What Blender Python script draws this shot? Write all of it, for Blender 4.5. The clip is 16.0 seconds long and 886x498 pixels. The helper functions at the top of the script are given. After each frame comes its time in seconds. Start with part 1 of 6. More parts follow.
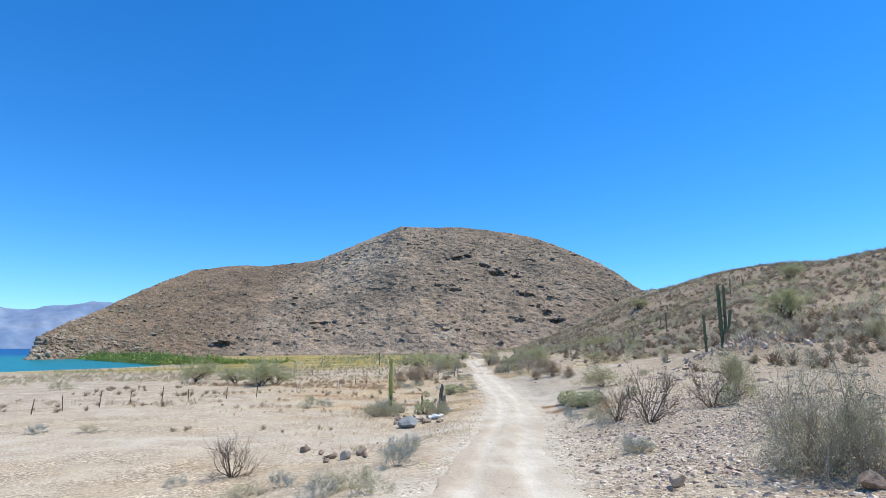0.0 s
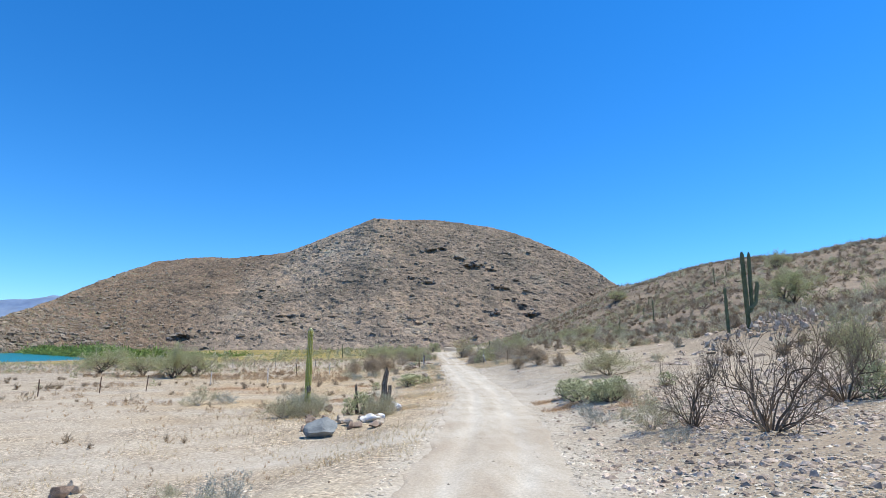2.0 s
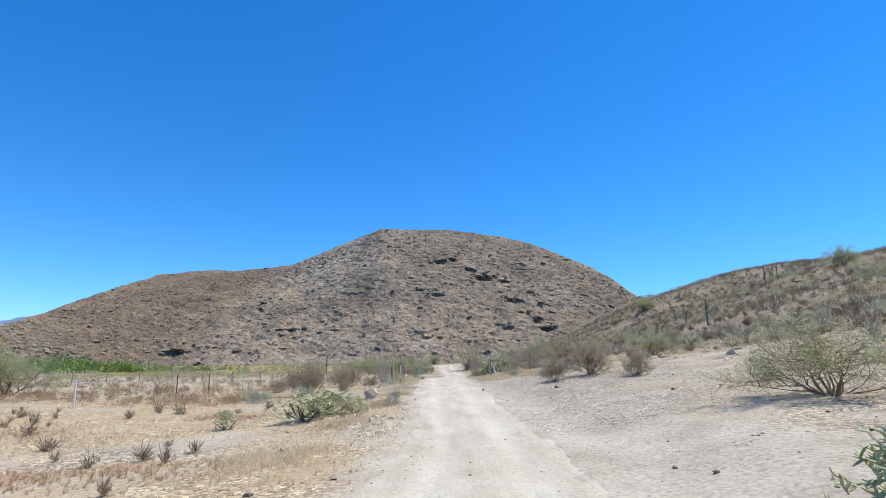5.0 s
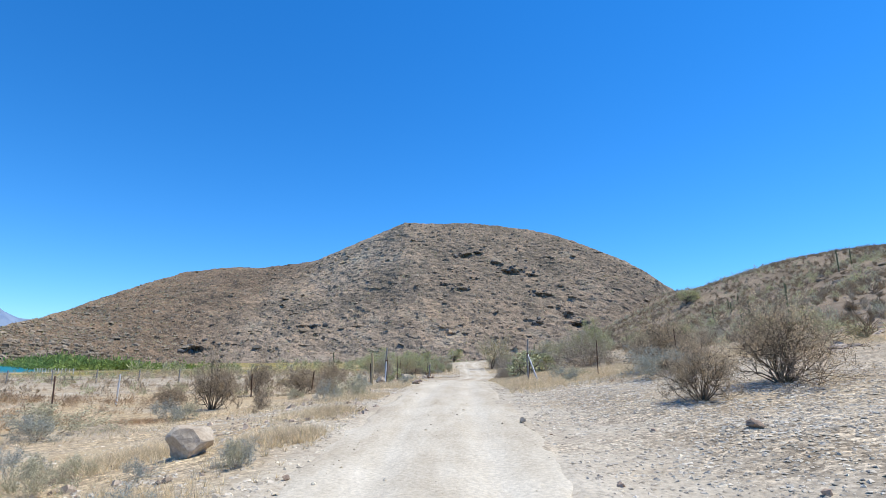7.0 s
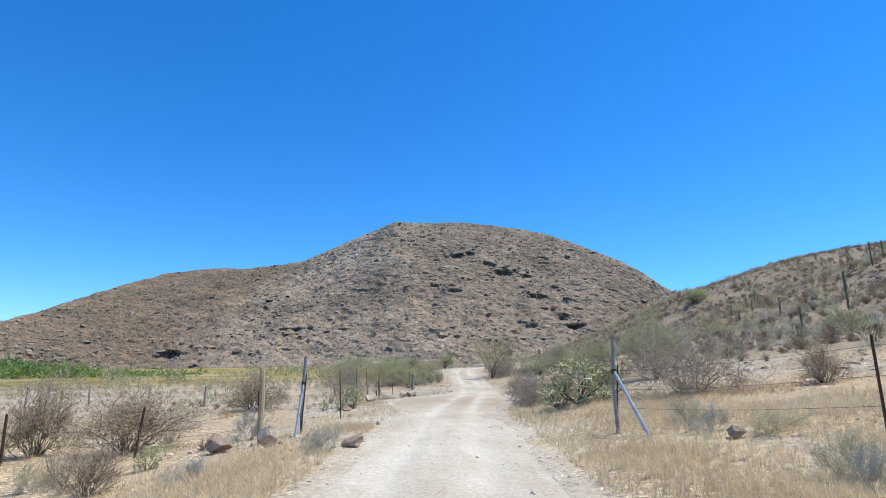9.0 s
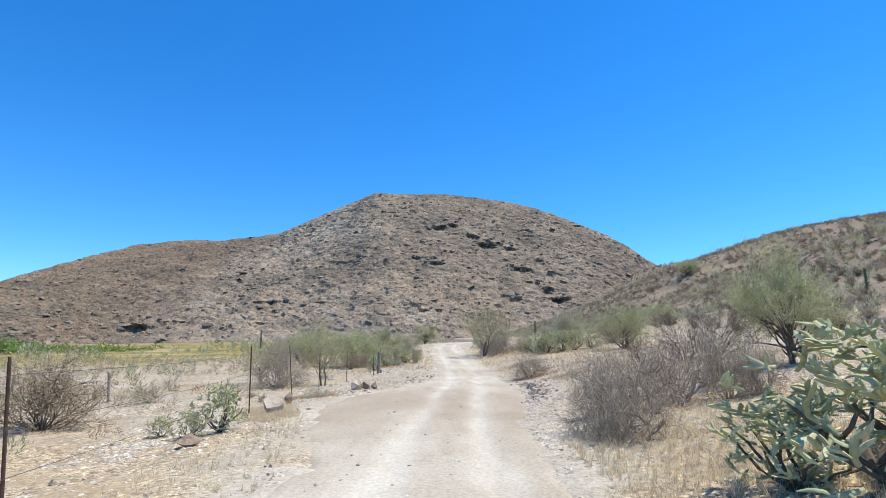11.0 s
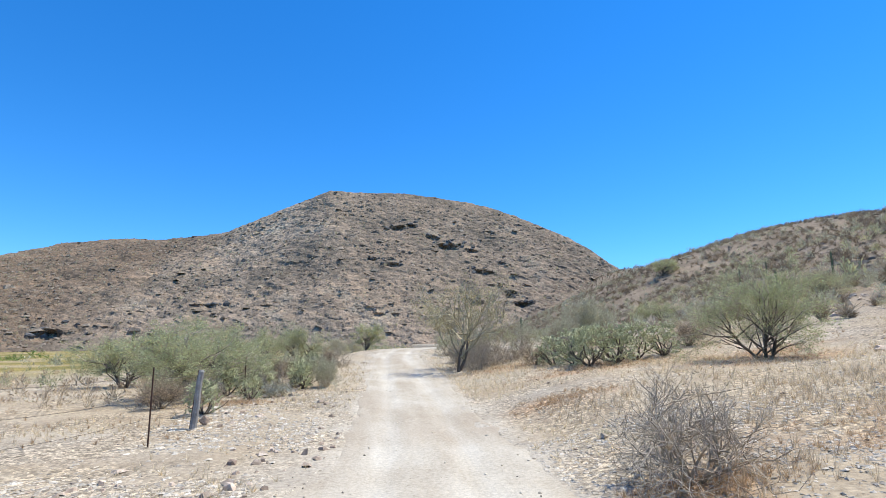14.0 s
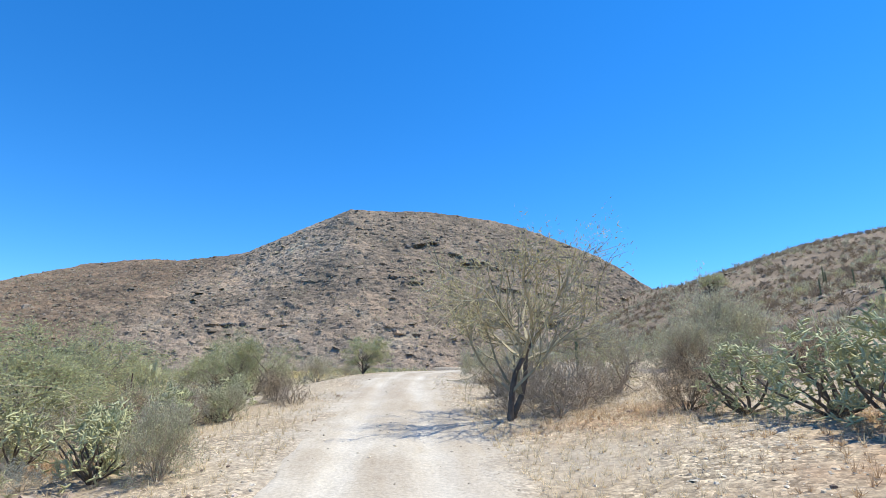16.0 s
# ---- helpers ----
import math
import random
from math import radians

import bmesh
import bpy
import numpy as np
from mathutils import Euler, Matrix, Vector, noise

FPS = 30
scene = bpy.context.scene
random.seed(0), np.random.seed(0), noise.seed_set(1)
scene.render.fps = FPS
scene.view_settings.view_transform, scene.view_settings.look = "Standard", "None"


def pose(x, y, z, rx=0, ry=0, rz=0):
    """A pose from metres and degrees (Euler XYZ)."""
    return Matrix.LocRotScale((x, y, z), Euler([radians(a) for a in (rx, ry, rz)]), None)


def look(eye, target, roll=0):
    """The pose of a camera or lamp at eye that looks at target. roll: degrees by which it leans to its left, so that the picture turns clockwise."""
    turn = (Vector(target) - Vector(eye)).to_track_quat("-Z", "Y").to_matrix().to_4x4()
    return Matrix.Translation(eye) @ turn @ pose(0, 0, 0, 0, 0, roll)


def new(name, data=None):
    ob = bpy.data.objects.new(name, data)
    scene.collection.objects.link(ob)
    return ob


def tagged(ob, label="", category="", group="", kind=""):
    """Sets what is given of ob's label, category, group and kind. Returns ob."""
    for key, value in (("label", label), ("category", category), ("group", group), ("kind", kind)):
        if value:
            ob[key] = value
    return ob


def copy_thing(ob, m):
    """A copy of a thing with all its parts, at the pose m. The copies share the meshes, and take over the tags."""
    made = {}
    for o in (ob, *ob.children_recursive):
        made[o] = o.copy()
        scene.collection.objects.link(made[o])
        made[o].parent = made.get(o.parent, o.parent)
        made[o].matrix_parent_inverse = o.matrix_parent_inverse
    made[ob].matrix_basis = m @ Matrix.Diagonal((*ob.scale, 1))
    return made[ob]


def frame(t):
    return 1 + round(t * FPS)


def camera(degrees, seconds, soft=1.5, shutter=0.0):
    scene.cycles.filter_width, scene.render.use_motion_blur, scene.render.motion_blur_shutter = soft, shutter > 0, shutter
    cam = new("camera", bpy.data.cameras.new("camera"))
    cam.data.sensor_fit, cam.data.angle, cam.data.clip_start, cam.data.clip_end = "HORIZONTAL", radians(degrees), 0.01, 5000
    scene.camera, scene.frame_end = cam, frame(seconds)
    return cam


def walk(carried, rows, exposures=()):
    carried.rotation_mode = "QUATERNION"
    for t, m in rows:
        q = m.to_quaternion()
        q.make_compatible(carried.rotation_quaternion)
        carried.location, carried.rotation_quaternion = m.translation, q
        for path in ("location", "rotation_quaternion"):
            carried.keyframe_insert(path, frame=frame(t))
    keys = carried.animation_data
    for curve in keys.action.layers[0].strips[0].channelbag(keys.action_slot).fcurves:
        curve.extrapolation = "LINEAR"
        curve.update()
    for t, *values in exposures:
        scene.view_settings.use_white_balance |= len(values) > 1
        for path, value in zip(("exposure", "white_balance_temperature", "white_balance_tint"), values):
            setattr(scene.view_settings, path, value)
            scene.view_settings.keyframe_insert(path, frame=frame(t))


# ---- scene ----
cam = camera(81.3, 16.0, 0.85)
PATH = [
    (0, (-0.118, 0.33, 5.32), (-0.121, 2.294, 5.698), 0.1),
    (0.5, (0.193, 3.829, 5.078), (0.216, 5.795, 5.441), 0.0),
    (1, (0.478, 6.994, 4.748), (0.536, 8.965, 5.084), 0.1),
    (1.5, (0.946, 10.639, 4.13), (1.027, 12.607, 4.479), 0.2),
    (2, (1.401, 14.357, 3.775), (1.493, 16.321, 4.141), 0.2),
    (2.5, (1.811, 18.315, 3.405), (1.906, 20.277, 3.781), 0.3),
    (3, (2.278, 22.441, 3.15), (2.375, 24.399, 3.545), 0.4),
    (3.5, (2.919, 26.676, 2.866), (3.009, 28.628, 3.293), 0.3),
    (4, (3.513, 30.792, 2.666), (3.597, 32.742, 3.104), 0.3),
    (6.5, (6.507, 52.683, 2.234), (6.464, 54.64, 2.646), 0.1),
    (7, (6.476, 56.701, 2.227), (6.417, 58.656, 2.647), 0.2),
    (7.5, (6.418, 60.872, 2.339), (6.35, 62.825, 2.765), 0.1),
    (8, (6.362, 64.887, 2.417), (6.298, 66.838, 2.85), 0.1),
    (8.5, (6.306, 68.852, 2.592), (6.258, 70.803, 3.03), 0.1),
    (9, (6.369, 72.753, 2.73), (6.344, 74.706, 3.161), -0.0),
    (11.5, (6.488, 90.594, 2.645), (6.557, 92.565, 2.974), 0.1),
    (12, (6.652, 94.343, 2.543), (6.752, 96.313, 2.874), 0.2),
    (12.5, (6.886, 98.151, 2.439), (7.012, 100.117, 2.781), 0.1),
    (13, (7.129, 102.038, 2.413), (7.283, 104.0, 2.764), -0.1),
    (13.5, (7.433, 105.834, 2.375), (7.606, 107.794, 2.73), -0.1),
    (14, (7.791, 109.563, 2.33), (7.992, 111.52, 2.692), -0.2),
    (14.5, (8.221, 113.19, 2.278), (8.422, 115.148, 2.633), -0.2),
    (15, (8.585, 116.872, 2.08), (8.748, 118.827, 2.47), -0.0),
    (15.5, (8.77, 120.354, 2.273), (8.913, 122.306, 2.681), 0.0),
    (16, (8.93, 123.808, 2.202), (9.043, 125.755, 2.649), 0.1),
]
walk(cam, [(t, look(eye, target, roll)) for t, eye, target, roll in PATH], ((0, 0.1), (2, 0.07), (4, 0.05), (8.5, 0.06), (11, 0.17), (14.9, 0.2), (15.5, 0.08), (16, 0.2)))

# ---- light: clear midday, sun high to the east ----
SUN_EL, SUN_AZ = radians(66), radians(76)      # azimuth from +y towards +x
world = bpy.data.worlds.new("sky")
scene.world = world
world.use_nodes = True
wn, wl = world.node_tree.nodes, world.node_tree.links
wn.clear()
sky = wn.new("ShaderNodeTexSky")
sky.sky_type = 'NISHITA'
sky.sun_disc = False
sky.sun_elevation, sky.sun_rotation = SUN_EL, SUN_AZ
sky.air_density, sky.dust_density, sky.ozone_density = 1.0, 0.0, 3.0
tint = wn.new("ShaderNodeVectorMath")
tint.operation = 'MULTIPLY'
tint.inputs[1].default_value = (0.60, 0.88, 1.2)
tone = wn.new("ShaderNodeHueSaturation")
tone.inputs["Saturation"].default_value = 1.14
back = wn.new("ShaderNodeBackground")
back.inputs["Strength"].default_value = 0.157
wout = wn.new("ShaderNodeOutputWorld")
wl.new(sky.outputs[0], tint.inputs[0])
wl.new(tint.outputs[0], tone.inputs["Color"])
wl.new(tone.outputs[0], back.inputs["Color"])
wl.new(back.outputs[0], wout.inputs["Surface"])

sun_data = bpy.data.lights.new("sun", 'SUN')
sun_data.energy, sun_data.angle, sun_data.color = 4.95, radians(0.53), (1.0, 0.95, 0.80)
sun = new("sun", sun_data)
to_sun = Vector((math.sin(SUN_AZ) * math.cos(SUN_EL), math.cos(SUN_AZ) * math.cos(SUN_EL), math.sin(SUN_EL)))
sun.matrix_world = look(to_sun * 300, (0, 0, 0))
scene.view_settings.exposure = 0.18

# ---- materials ----


def material(name, colors, scale=1.0, rough=0.9, bump=0.4, bump_scale=None, detail=6.0, spread=(0.3, 0.7), fine=0.25, dist=0.02, island=0.0, metal=0.0, translucent=0.0, spec=0.3, piece=0.0):
    """Noise between the colours at a broad scale, a fine grain over it, bump from the grain."""
    m = bpy.data.materials.new(name)
    m.use_nodes = True
    n, l = m.node_tree.nodes, m.node_tree.links
    bsdf = n["Principled BSDF"]
    co = n.new("ShaderNodeTexCoord")
    broad = n.new("ShaderNodeTexNoise")
    broad.inputs["Scale"].default_value, broad.inputs["Detail"].default_value, broad.inputs["Roughness"].default_value = scale, detail, 0.62
    l.new(co.outputs["Object"], broad.inputs["Vector"])
    ramp = n.new("ShaderNodeValToRGB")
    els = ramp.color_ramp.elements
    while len(els) < len(colors):
        els.new(0.5)
    for i, c in enumerate(colors):
        els[i].position = spread[0] + (spread[1] - spread[0]) * i / max(1, len(colors) - 1)
        els[i].color = (*c, 1)
    l.new(broad.outputs["Fac"], ramp.inputs["Fac"])
    grain = n.new("ShaderNodeTexNoise")
    grain.inputs["Scale"].default_value, grain.inputs["Detail"].default_value = bump_scale or scale * 14, 5.0
    l.new(co.outputs["Object"], grain.inputs["Vector"])
    mult = n.new("ShaderNodeMapRange")
    mult.inputs["From Min"].default_value, mult.inputs["From Max"].default_value = 0.25, 0.75
    mult.inputs["To Min"].default_value, mult.inputs["To Max"].default_value = 1 - fine, 1 + fine
    l.new(grain.outputs["Fac"], mult.inputs["Value"])
    vec = n.new("ShaderNodeVectorMath")
    vec.operation = 'SCALE'
    l.new(ramp.outputs["Color"], vec.inputs[0])
    l.new(mult.outputs["Result"], vec.inputs["Scale"])
    col = vec.outputs[0]
    for amount, node, socket in ((island, "ShaderNodeNewGeometry", "Random Per Island"), (piece, "ShaderNodeObjectInfo", "Random")):
        if amount:
            src = n.new(node)
            mr = n.new("ShaderNodeMapRange")
            mr.inputs["To Min"].default_value, mr.inputs["To Max"].default_value = 1 - amount, 1 + amount
            l.new(src.outputs[socket], mr.inputs["Value"])
            v2 = n.new("ShaderNodeVectorMath")
            v2.operation = 'SCALE'
            l.new(col, v2.inputs[0])
            l.new(mr.outputs["Result"], v2.inputs["Scale"])
            col = v2.outputs[0]
    l.new(col, bsdf.inputs["Base Color"])
    bsdf.inputs["Roughness"].default_value = rough
    bsdf.inputs["Metallic"].default_value = metal
    bsdf.inputs["Specular IOR Level"].default_value = spec
    if bump:
        b = n.new("ShaderNodeBump")
        b.inputs["Strength"].default_value, b.inputs["Distance"].default_value = bump, dist
        l.new(grain.outputs["Fac"], b.inputs["Height"])
        l.new(b.outputs[0], bsdf.inputs["Normal"])
    if translucent:
        tr = n.new("ShaderNodeBsdfTranslucent")
        mix = n.new("ShaderNodeMixShader")
        mix.inputs[0].default_value = translucent
        l.new(col, tr.inputs["Color"])
        l.new(bsdf.outputs[0], mix.inputs[1])
        l.new(tr.outputs[0], mix.inputs[2])
        l.new(mix.outputs[0], n["Material Output"].inputs["Surface"])
    return m


M_STONE = material("rubble_stone", [(0.33, 0.272, 0.2), (0.49, 0.428, 0.33), (0.63, 0.565, 0.455)], 2.0, 0.92, 0.6, 18, fine=0.2, island=0.42, dist=0.01)
M_SCREE = material("reddish_brown_scree", [(0.265, 0.197, 0.147), (0.415, 0.327, 0.253), (0.575, 0.483, 0.394)], 2.0, 0.92, 0.6, 16, fine=0.25, island=0.45, dist=0.012)
M_DARKSTONE = material("dark_basalt_stone", [(0.17, 0.125, 0.095), (0.27, 0.2, 0.15), (0.38, 0.275, 0.205)], 2.5, 0.9, 0.7, 16, fine=0.25, island=0.4, dist=0.015)

# ---- the lie of the land ----


def hash01(i, j, seed):
    h = (i.astype(np.int64) * 374761393 + j.astype(np.int64) * 668265263 + seed * 974711) & 0x7FFFFFFF
    h = ((h ^ (h >> 13)) * 1274126177) & 0x7FFFFFFF
    return ((h ^ (h >> 16)) & 0xFFFF) / 65535.0


def vnoise(x, y, seed=0):
    x, y = np.asarray(x, float), np.asarray(y, float)
    i, j = np.floor(x), np.floor(y)
    u, v = x - i, y - j
    u, v = u * u * (3 - 2 * u), v * v * (3 - 2 * v)
    a, b = hash01(i, j, seed), hash01(i + 1, j, seed)
    c, d = hash01(i, j + 1, seed), hash01(i + 1, j + 1, seed)
    return (a + (b - a) * u) * (1 - v) + (c + (d - c) * u) * v - 0.5


def fbm(x, y, octaves=4, seed=0, gain=0.5):
    total, amp = 0.0, 1.0
    for k in range(octaves):
        total = total + amp * vnoise(x * 2 ** k + 17.3 * k, y * 2 ** k - 9.1 * k, seed + k)
        amp *= gain
    return total


ROAD_X = ((-60, -4.5), (-15, -1.0), (0, 0.25), (7, 0.5), (15, 1.5), (22, 2.3), (31, 3.7), (42, 5.2), (52, 6.2), (57, 6.2), (65, 6.1), (73, 6.1), (90, 6.3), (98, 6.7), (106, 7.3), (113, 8.1), (120, 8.6), (128, 8.6), (140, 8.4), (150, 8.3), (158, 9.0), (164, 11), (170, 15), (178, 24))
ROAD_Z = ((-60, 6.0), (-15, 4.4), (0.3, 3.6), (3.8, 3.35), (7, 3.0), (10.6, 2.42), (14.4, 2.02), (18.3, 1.62), (22.4, 1.32), (26.7, 1.05), (30.8, 0.82), (42, 0.42), (52.7, 0.45), (61, 0.65), (69, 0.92), (75, 1.03), (82, 1.05), (90.6, 0.9), (98, 0.65), (106, 0.45), (113, 0.3), (119, 0.2), (124, 0.25), (135, 0.7), (147, 1.25), (158, 1.85), (175, 2.0), (300, 2.2))
SEA = -1.3


def smooth_table(table):
    ys = np.arange(table[0][0], table[-1][0], 0.5)
    v = np.interp(ys, [p[0] for p in table], [p[1] for p in table])
    k = np.hanning(15)
    return ys, np.convolve(np.pad(v, 7, mode='edge'), k / k.sum(), mode='valid')


_rx, _rz = smooth_table(ROAD_X), smooth_table(ROAD_Z)


def road_x(y):
    return np.interp(y, *_rx)


def road_z(y):
    return np.interp(y, *_rz)


def road_half(y, d):
    """From the middle to the edge of the beaten track, on the side of d; it widens at the turn-outs."""
    west = 2.7 * np.exp(-((y - 105.5) / 7.5) ** 2)
    east = 1.2 * np.exp(-((y - 109.5) / 7.0) ** 2)
    return 1.75 + np.where(d < 0, west, east) + 0.5 * np.exp(-((y - 40) / 9.0) ** 2)


def sstep(a, b, v):
    t = np.clip((v - a) / (b - a), 0, 1)
    return t * t * (3 - 2 * t)


def shore_x(y):
    return np.interp(y, (-400, 60, 145, 175, 200, 228, 318, 420, 700), (-330, -150, -122, -109, -106, -132, -216, -205, -120))


def land(x, y):
    """Height of the bare land, in metres, at x, y."""
    x, y = np.asarray(x, float), np.asarray(y, float)
    d = x - road_x(y)
    rz = road_z(y)
    extra = np.maximum(0, rz - 0.6) * sstep(190, 120, y)
    off = x - shore_x(y)
    plain = np.clip(-1.3 + off * 0.0125, -9, 0.05) + 0.10 * fbm(x / 9, y / 9, 3, 3) * sstep(2, 20, off)
    reach = np.interp(y, (0, 20, 32, 45, 60, 80, 110, 130), (8.0, 6.0, 3.2, 3.0, 4.8, 4.8, 6.5, 7.0))
    left = plain + np.maximum(0, rz - 0.03 - plain) * sstep(260, 180, y) * np.exp(-(np.maximum(0, -d - 2) / reach) ** 2)
    left = left + 0.26 * np.exp(-((x + 2.5) / 3.6) ** 2 - ((y - 40.6) / 2.6) ** 2)
    dr = np.maximum(0, d - 2.2)
    slope = 0.62 + 0.135 * np.minimum(dr, 50 + 0.1 * dr)
    right = slope + extra * np.exp(-dr / 26.0)
    hill = 44 * np.exp(-((x - 199.7) / 112.4) ** 2 - ((y - 287.6) / 189.4) ** 2)
    hill = hill + 42.6 * np.exp(-((x - 196.5) / 58.8) ** 2 - ((y - 556.4) / 144.7) ** 2)
    hill = hill - 7.8 * np.exp(-((x - 134.5) / 92.8) ** 2 - ((y - 257.6) / 36.5) ** 2)
    right = right + hill * sstep(14, 95, dr)
    right = right - 0.5 * np.exp(-((x - 17.5) / 5) ** 2 - ((y - 113.5) / 6) ** 2) - 0.4 * np.exp(-((x - 21.5) / 3.5) ** 2 - ((y - 129.5) / 6) ** 2)
    right = right + 1.5 * np.exp(-((x - 36) / 8) ** 2 - ((y - 65) / 7) ** 2)
    right = right + (0.16 * fbm(x / 5, y / 5, 3, 8) + 0.9 * fbm(x / 30, y / 30, 3, 21) * sstep(20, 60, dr) + 3.2 * fbm(x / 70, y / 70, 3, 5) * sstep(60, 160, dr)) * sstep(0.5, 4, dr)
    right = right * sstep(900, 520, y) + 3 * sstep(520, 900, y)
    side = np.where(d < 0, left, right)
    side = side + 0.05 * fbm(x / 1.3, y / 1.3, 3, 40)
    w = road_half(y, d)
    blend = sstep(w + 0.1, w + 3.2, np.abs(d))
    side = side + 0.1 * np.exp(-((np.abs(d) - w - 0.5) / 0.45) ** 2) * (0.6 + fbm(x / 2, y / 2, 2, 11))
    out = rz * (1 - blend) + side * blend
    cut = np.exp(-((y - 110.0) / 4.2) ** 2) * sstep(w - 0.1, w + 0.25, d) * sstep(w + 16, w + 4, d)
    return out + 0.26 * cut


def track(x, y):
    """Height of the driven surface, with two wheel ruts and a low crown."""
    d = x - road_x(y)
    wob = 0.12 * vnoise(y / 6, 0 * y + 3, 71)
    ruts = -0.045 * (np.exp(-((d - 0.8 + wob) / 0.3) ** 2) + np.exp(-((d + 0.8 + wob) / 0.3) ** 2))
    return road_z(y) + ruts + 0.035 * fbm(x / 0.9, y / 1.6, 3, 52) + 0.012 * fbm(x / 0.2, y / 0.2, 2, 54)


def mesh_object(name, verts, faces, mat, parent=None, smooth=False):
    me = bpy.data.meshes.new(name)
    me.from_pydata(verts, [], faces)
    if mat:
        me.materials.append(mat)
    if smooth:
        me.polygons.foreach_set("use_smooth", [True] * len(me.polygons))
    me.update()
    ob = new(name, me)
    ob.parent = parent
    return ob


def grid_object(name, X, Y, Z, mat, smooth=True):
    """A sheet from three arrays of one shape."""
    r, c = X.shape
    verts = np.column_stack([X.ravel(), Y.ravel(), Z.ravel()])
    i = np.arange((r - 1) * (c - 1))
    a = (i // (c - 1)) * c + i % (c - 1)
    faces = np.column_stack([a, a + 1, a + c + 1, a + c])
    return mesh_object(name, verts.tolist(), faces.tolist(), mat, smooth=smooth)


def graded(lo, fine_lo, fine_hi, hi, step, growth=1.09):
    """Coordinates spaced evenly in the middle, ever wider outwards."""
    mid = list(np.arange(fine_lo, fine_hi + step / 2, step))
    s, v = step, mid[-1]
    while v < hi:
        s *= growth
        v += s
        mid.append(v)
    s, v = step, mid[0]
    while v > lo:
        s *= growth
        v -= s
        mid.insert(0, v)
    return np.array(mid)


# ground: pale gravel, straw and salt, one sheet to the horizon
def ground_material():
    m = bpy.data.materials.new("desert_ground")
    m.use_nodes = True
    n, l = m.node_tree.nodes, m.node_tree.links
    bsdf = n["Principled BSDF"]
    bsdf.inputs["Roughness"].default_value = 0.95
    bsdf.inputs["Specular IOR Level"].default_value = 0.2
    co = n.new("ShaderNodeTexCoord").outputs["Object"]

    def noise_of(scale, detail=5.0, rough=0.6):
        t = n.new("ShaderNodeTexNoise")
        t.inputs["Scale"].default_value, t.inputs["Detail"].default_value, t.inputs["Roughness"].default_value = scale, detail, rough
        l.new(co, t.inputs["Vector"])
        return t.outputs["Fac"]

    def ramp_of(fac, stops):
        r = n.new("ShaderNodeValToRGB")
        while len(r.color_ramp.elements) < len(stops):
            r.color_ramp.elements.new(0.5)
        for e, (p, c) in zip(r.color_ramp.elements, stops):
            e.position, e.color = p, (*c, 1)
        l.new(fac, r.inputs["Fac"])
        return r.outputs["Color"]

    def mix(fac, a, b, kind='MIX'):
        x = n.new("ShaderNodeMix")
        x.data_type, x.blend_type = 'RGBA', kind
        if isinstance(fac, float):
            x.inputs[0].default_value = fac
        else:
            l.new(fac, x.inputs[0])
        l.new(a, x.inputs[6])
        l.new(b, x.inputs[7])
        return x.outputs[2]

    attr = n.new("ShaderNodeAttribute")
    attr.attribute_name = "cover"
    sep = n.new("ShaderNodeSeparateColor")
    l.new(attr.outputs["Color"], sep.inputs[0])
    gravel = ramp_of(noise_of(0.4), [(0.3, (0.32, 0.264, 0.198)), (0.5, (0.437, 0.372, 0.286)), (0.7, (0.53, 0.466, 0.37))])
    straw = ramp_of(noise_of(0.7), [(0.3, (0.37, 0.262, 0.155)), (0.46, (0.47, 0.36, 0.225)), (0.7, (0.55, 0.452, 0.305))])
    marsh = ramp_of(noise_of(0.06), [(0.36, (0.17, 0.16, 0.05)), (0.5, (0.33, 0.26, 0.08)), (0.62, (0.42, 0.34, 0.2))])
    hill = ramp_of(noise_of(0.09, 8), [(0.33, (0.17, 0.13, 0.092)), (0.5, (0.255, 0.197, 0.141)), (0.68, (0.36, 0.285, 0.206))])
    patch = noise_of(0.16, 6)

    def edge(fac, lo, hi):
        mr = n.new("ShaderNodeMapRange")
        mr.inputs["From Min"].default_value, mr.inputs["From Max"].default_value = lo, hi
        l.new(fac, mr.inputs["Value"])
        return mr.outputs["Result"]

    def times(a, b):
        x = n.new("ShaderNodeMath")
        x.operation = 'MULTIPLY'
        l.new(a, x.inputs[0])
        l.new(b, x.inputs[1])
        return x.outputs[0]

    col = mix(times(edge(patch, 0.36, 0.52), sep.outputs[0]), gravel, straw)
    col = mix(sep.outputs[1], col, marsh)
    col = mix(sep.outputs[2], col, hill)
    dust = ramp_of(noise_of(0.5), [(0.3, (0.395, 0.335, 0.259)), (0.5, (0.478, 0.417, 0.331)), (0.7, (0.555, 0.492, 0.398))])
    col = mix(attr.outputs["Alpha"], col, dust)
    fallen = n.new("ShaderNodeAttribute")
    fallen.attribute_name = "litter"
    russet = ramp_of(noise_of(1.6), [(0.3, (0.34, 0.205, 0.12)), (0.5, (0.44, 0.285, 0.17)), (0.7, (0.52, 0.39, 0.26))])
    col = mix(fallen.outputs["Fac"], col, russet)
    grain = noise_of(9.0, 8, 0.7)
    shade = ramp_of(grain, [(0.3, (0.62, 0.6, 0.58)), (0.5, (0.94, 0.94, 0.94)), (0.72, (1.2, 1.18, 1.15))])
    col = mix(1.0, col, shade, 'MULTIPLY')
    heights = []
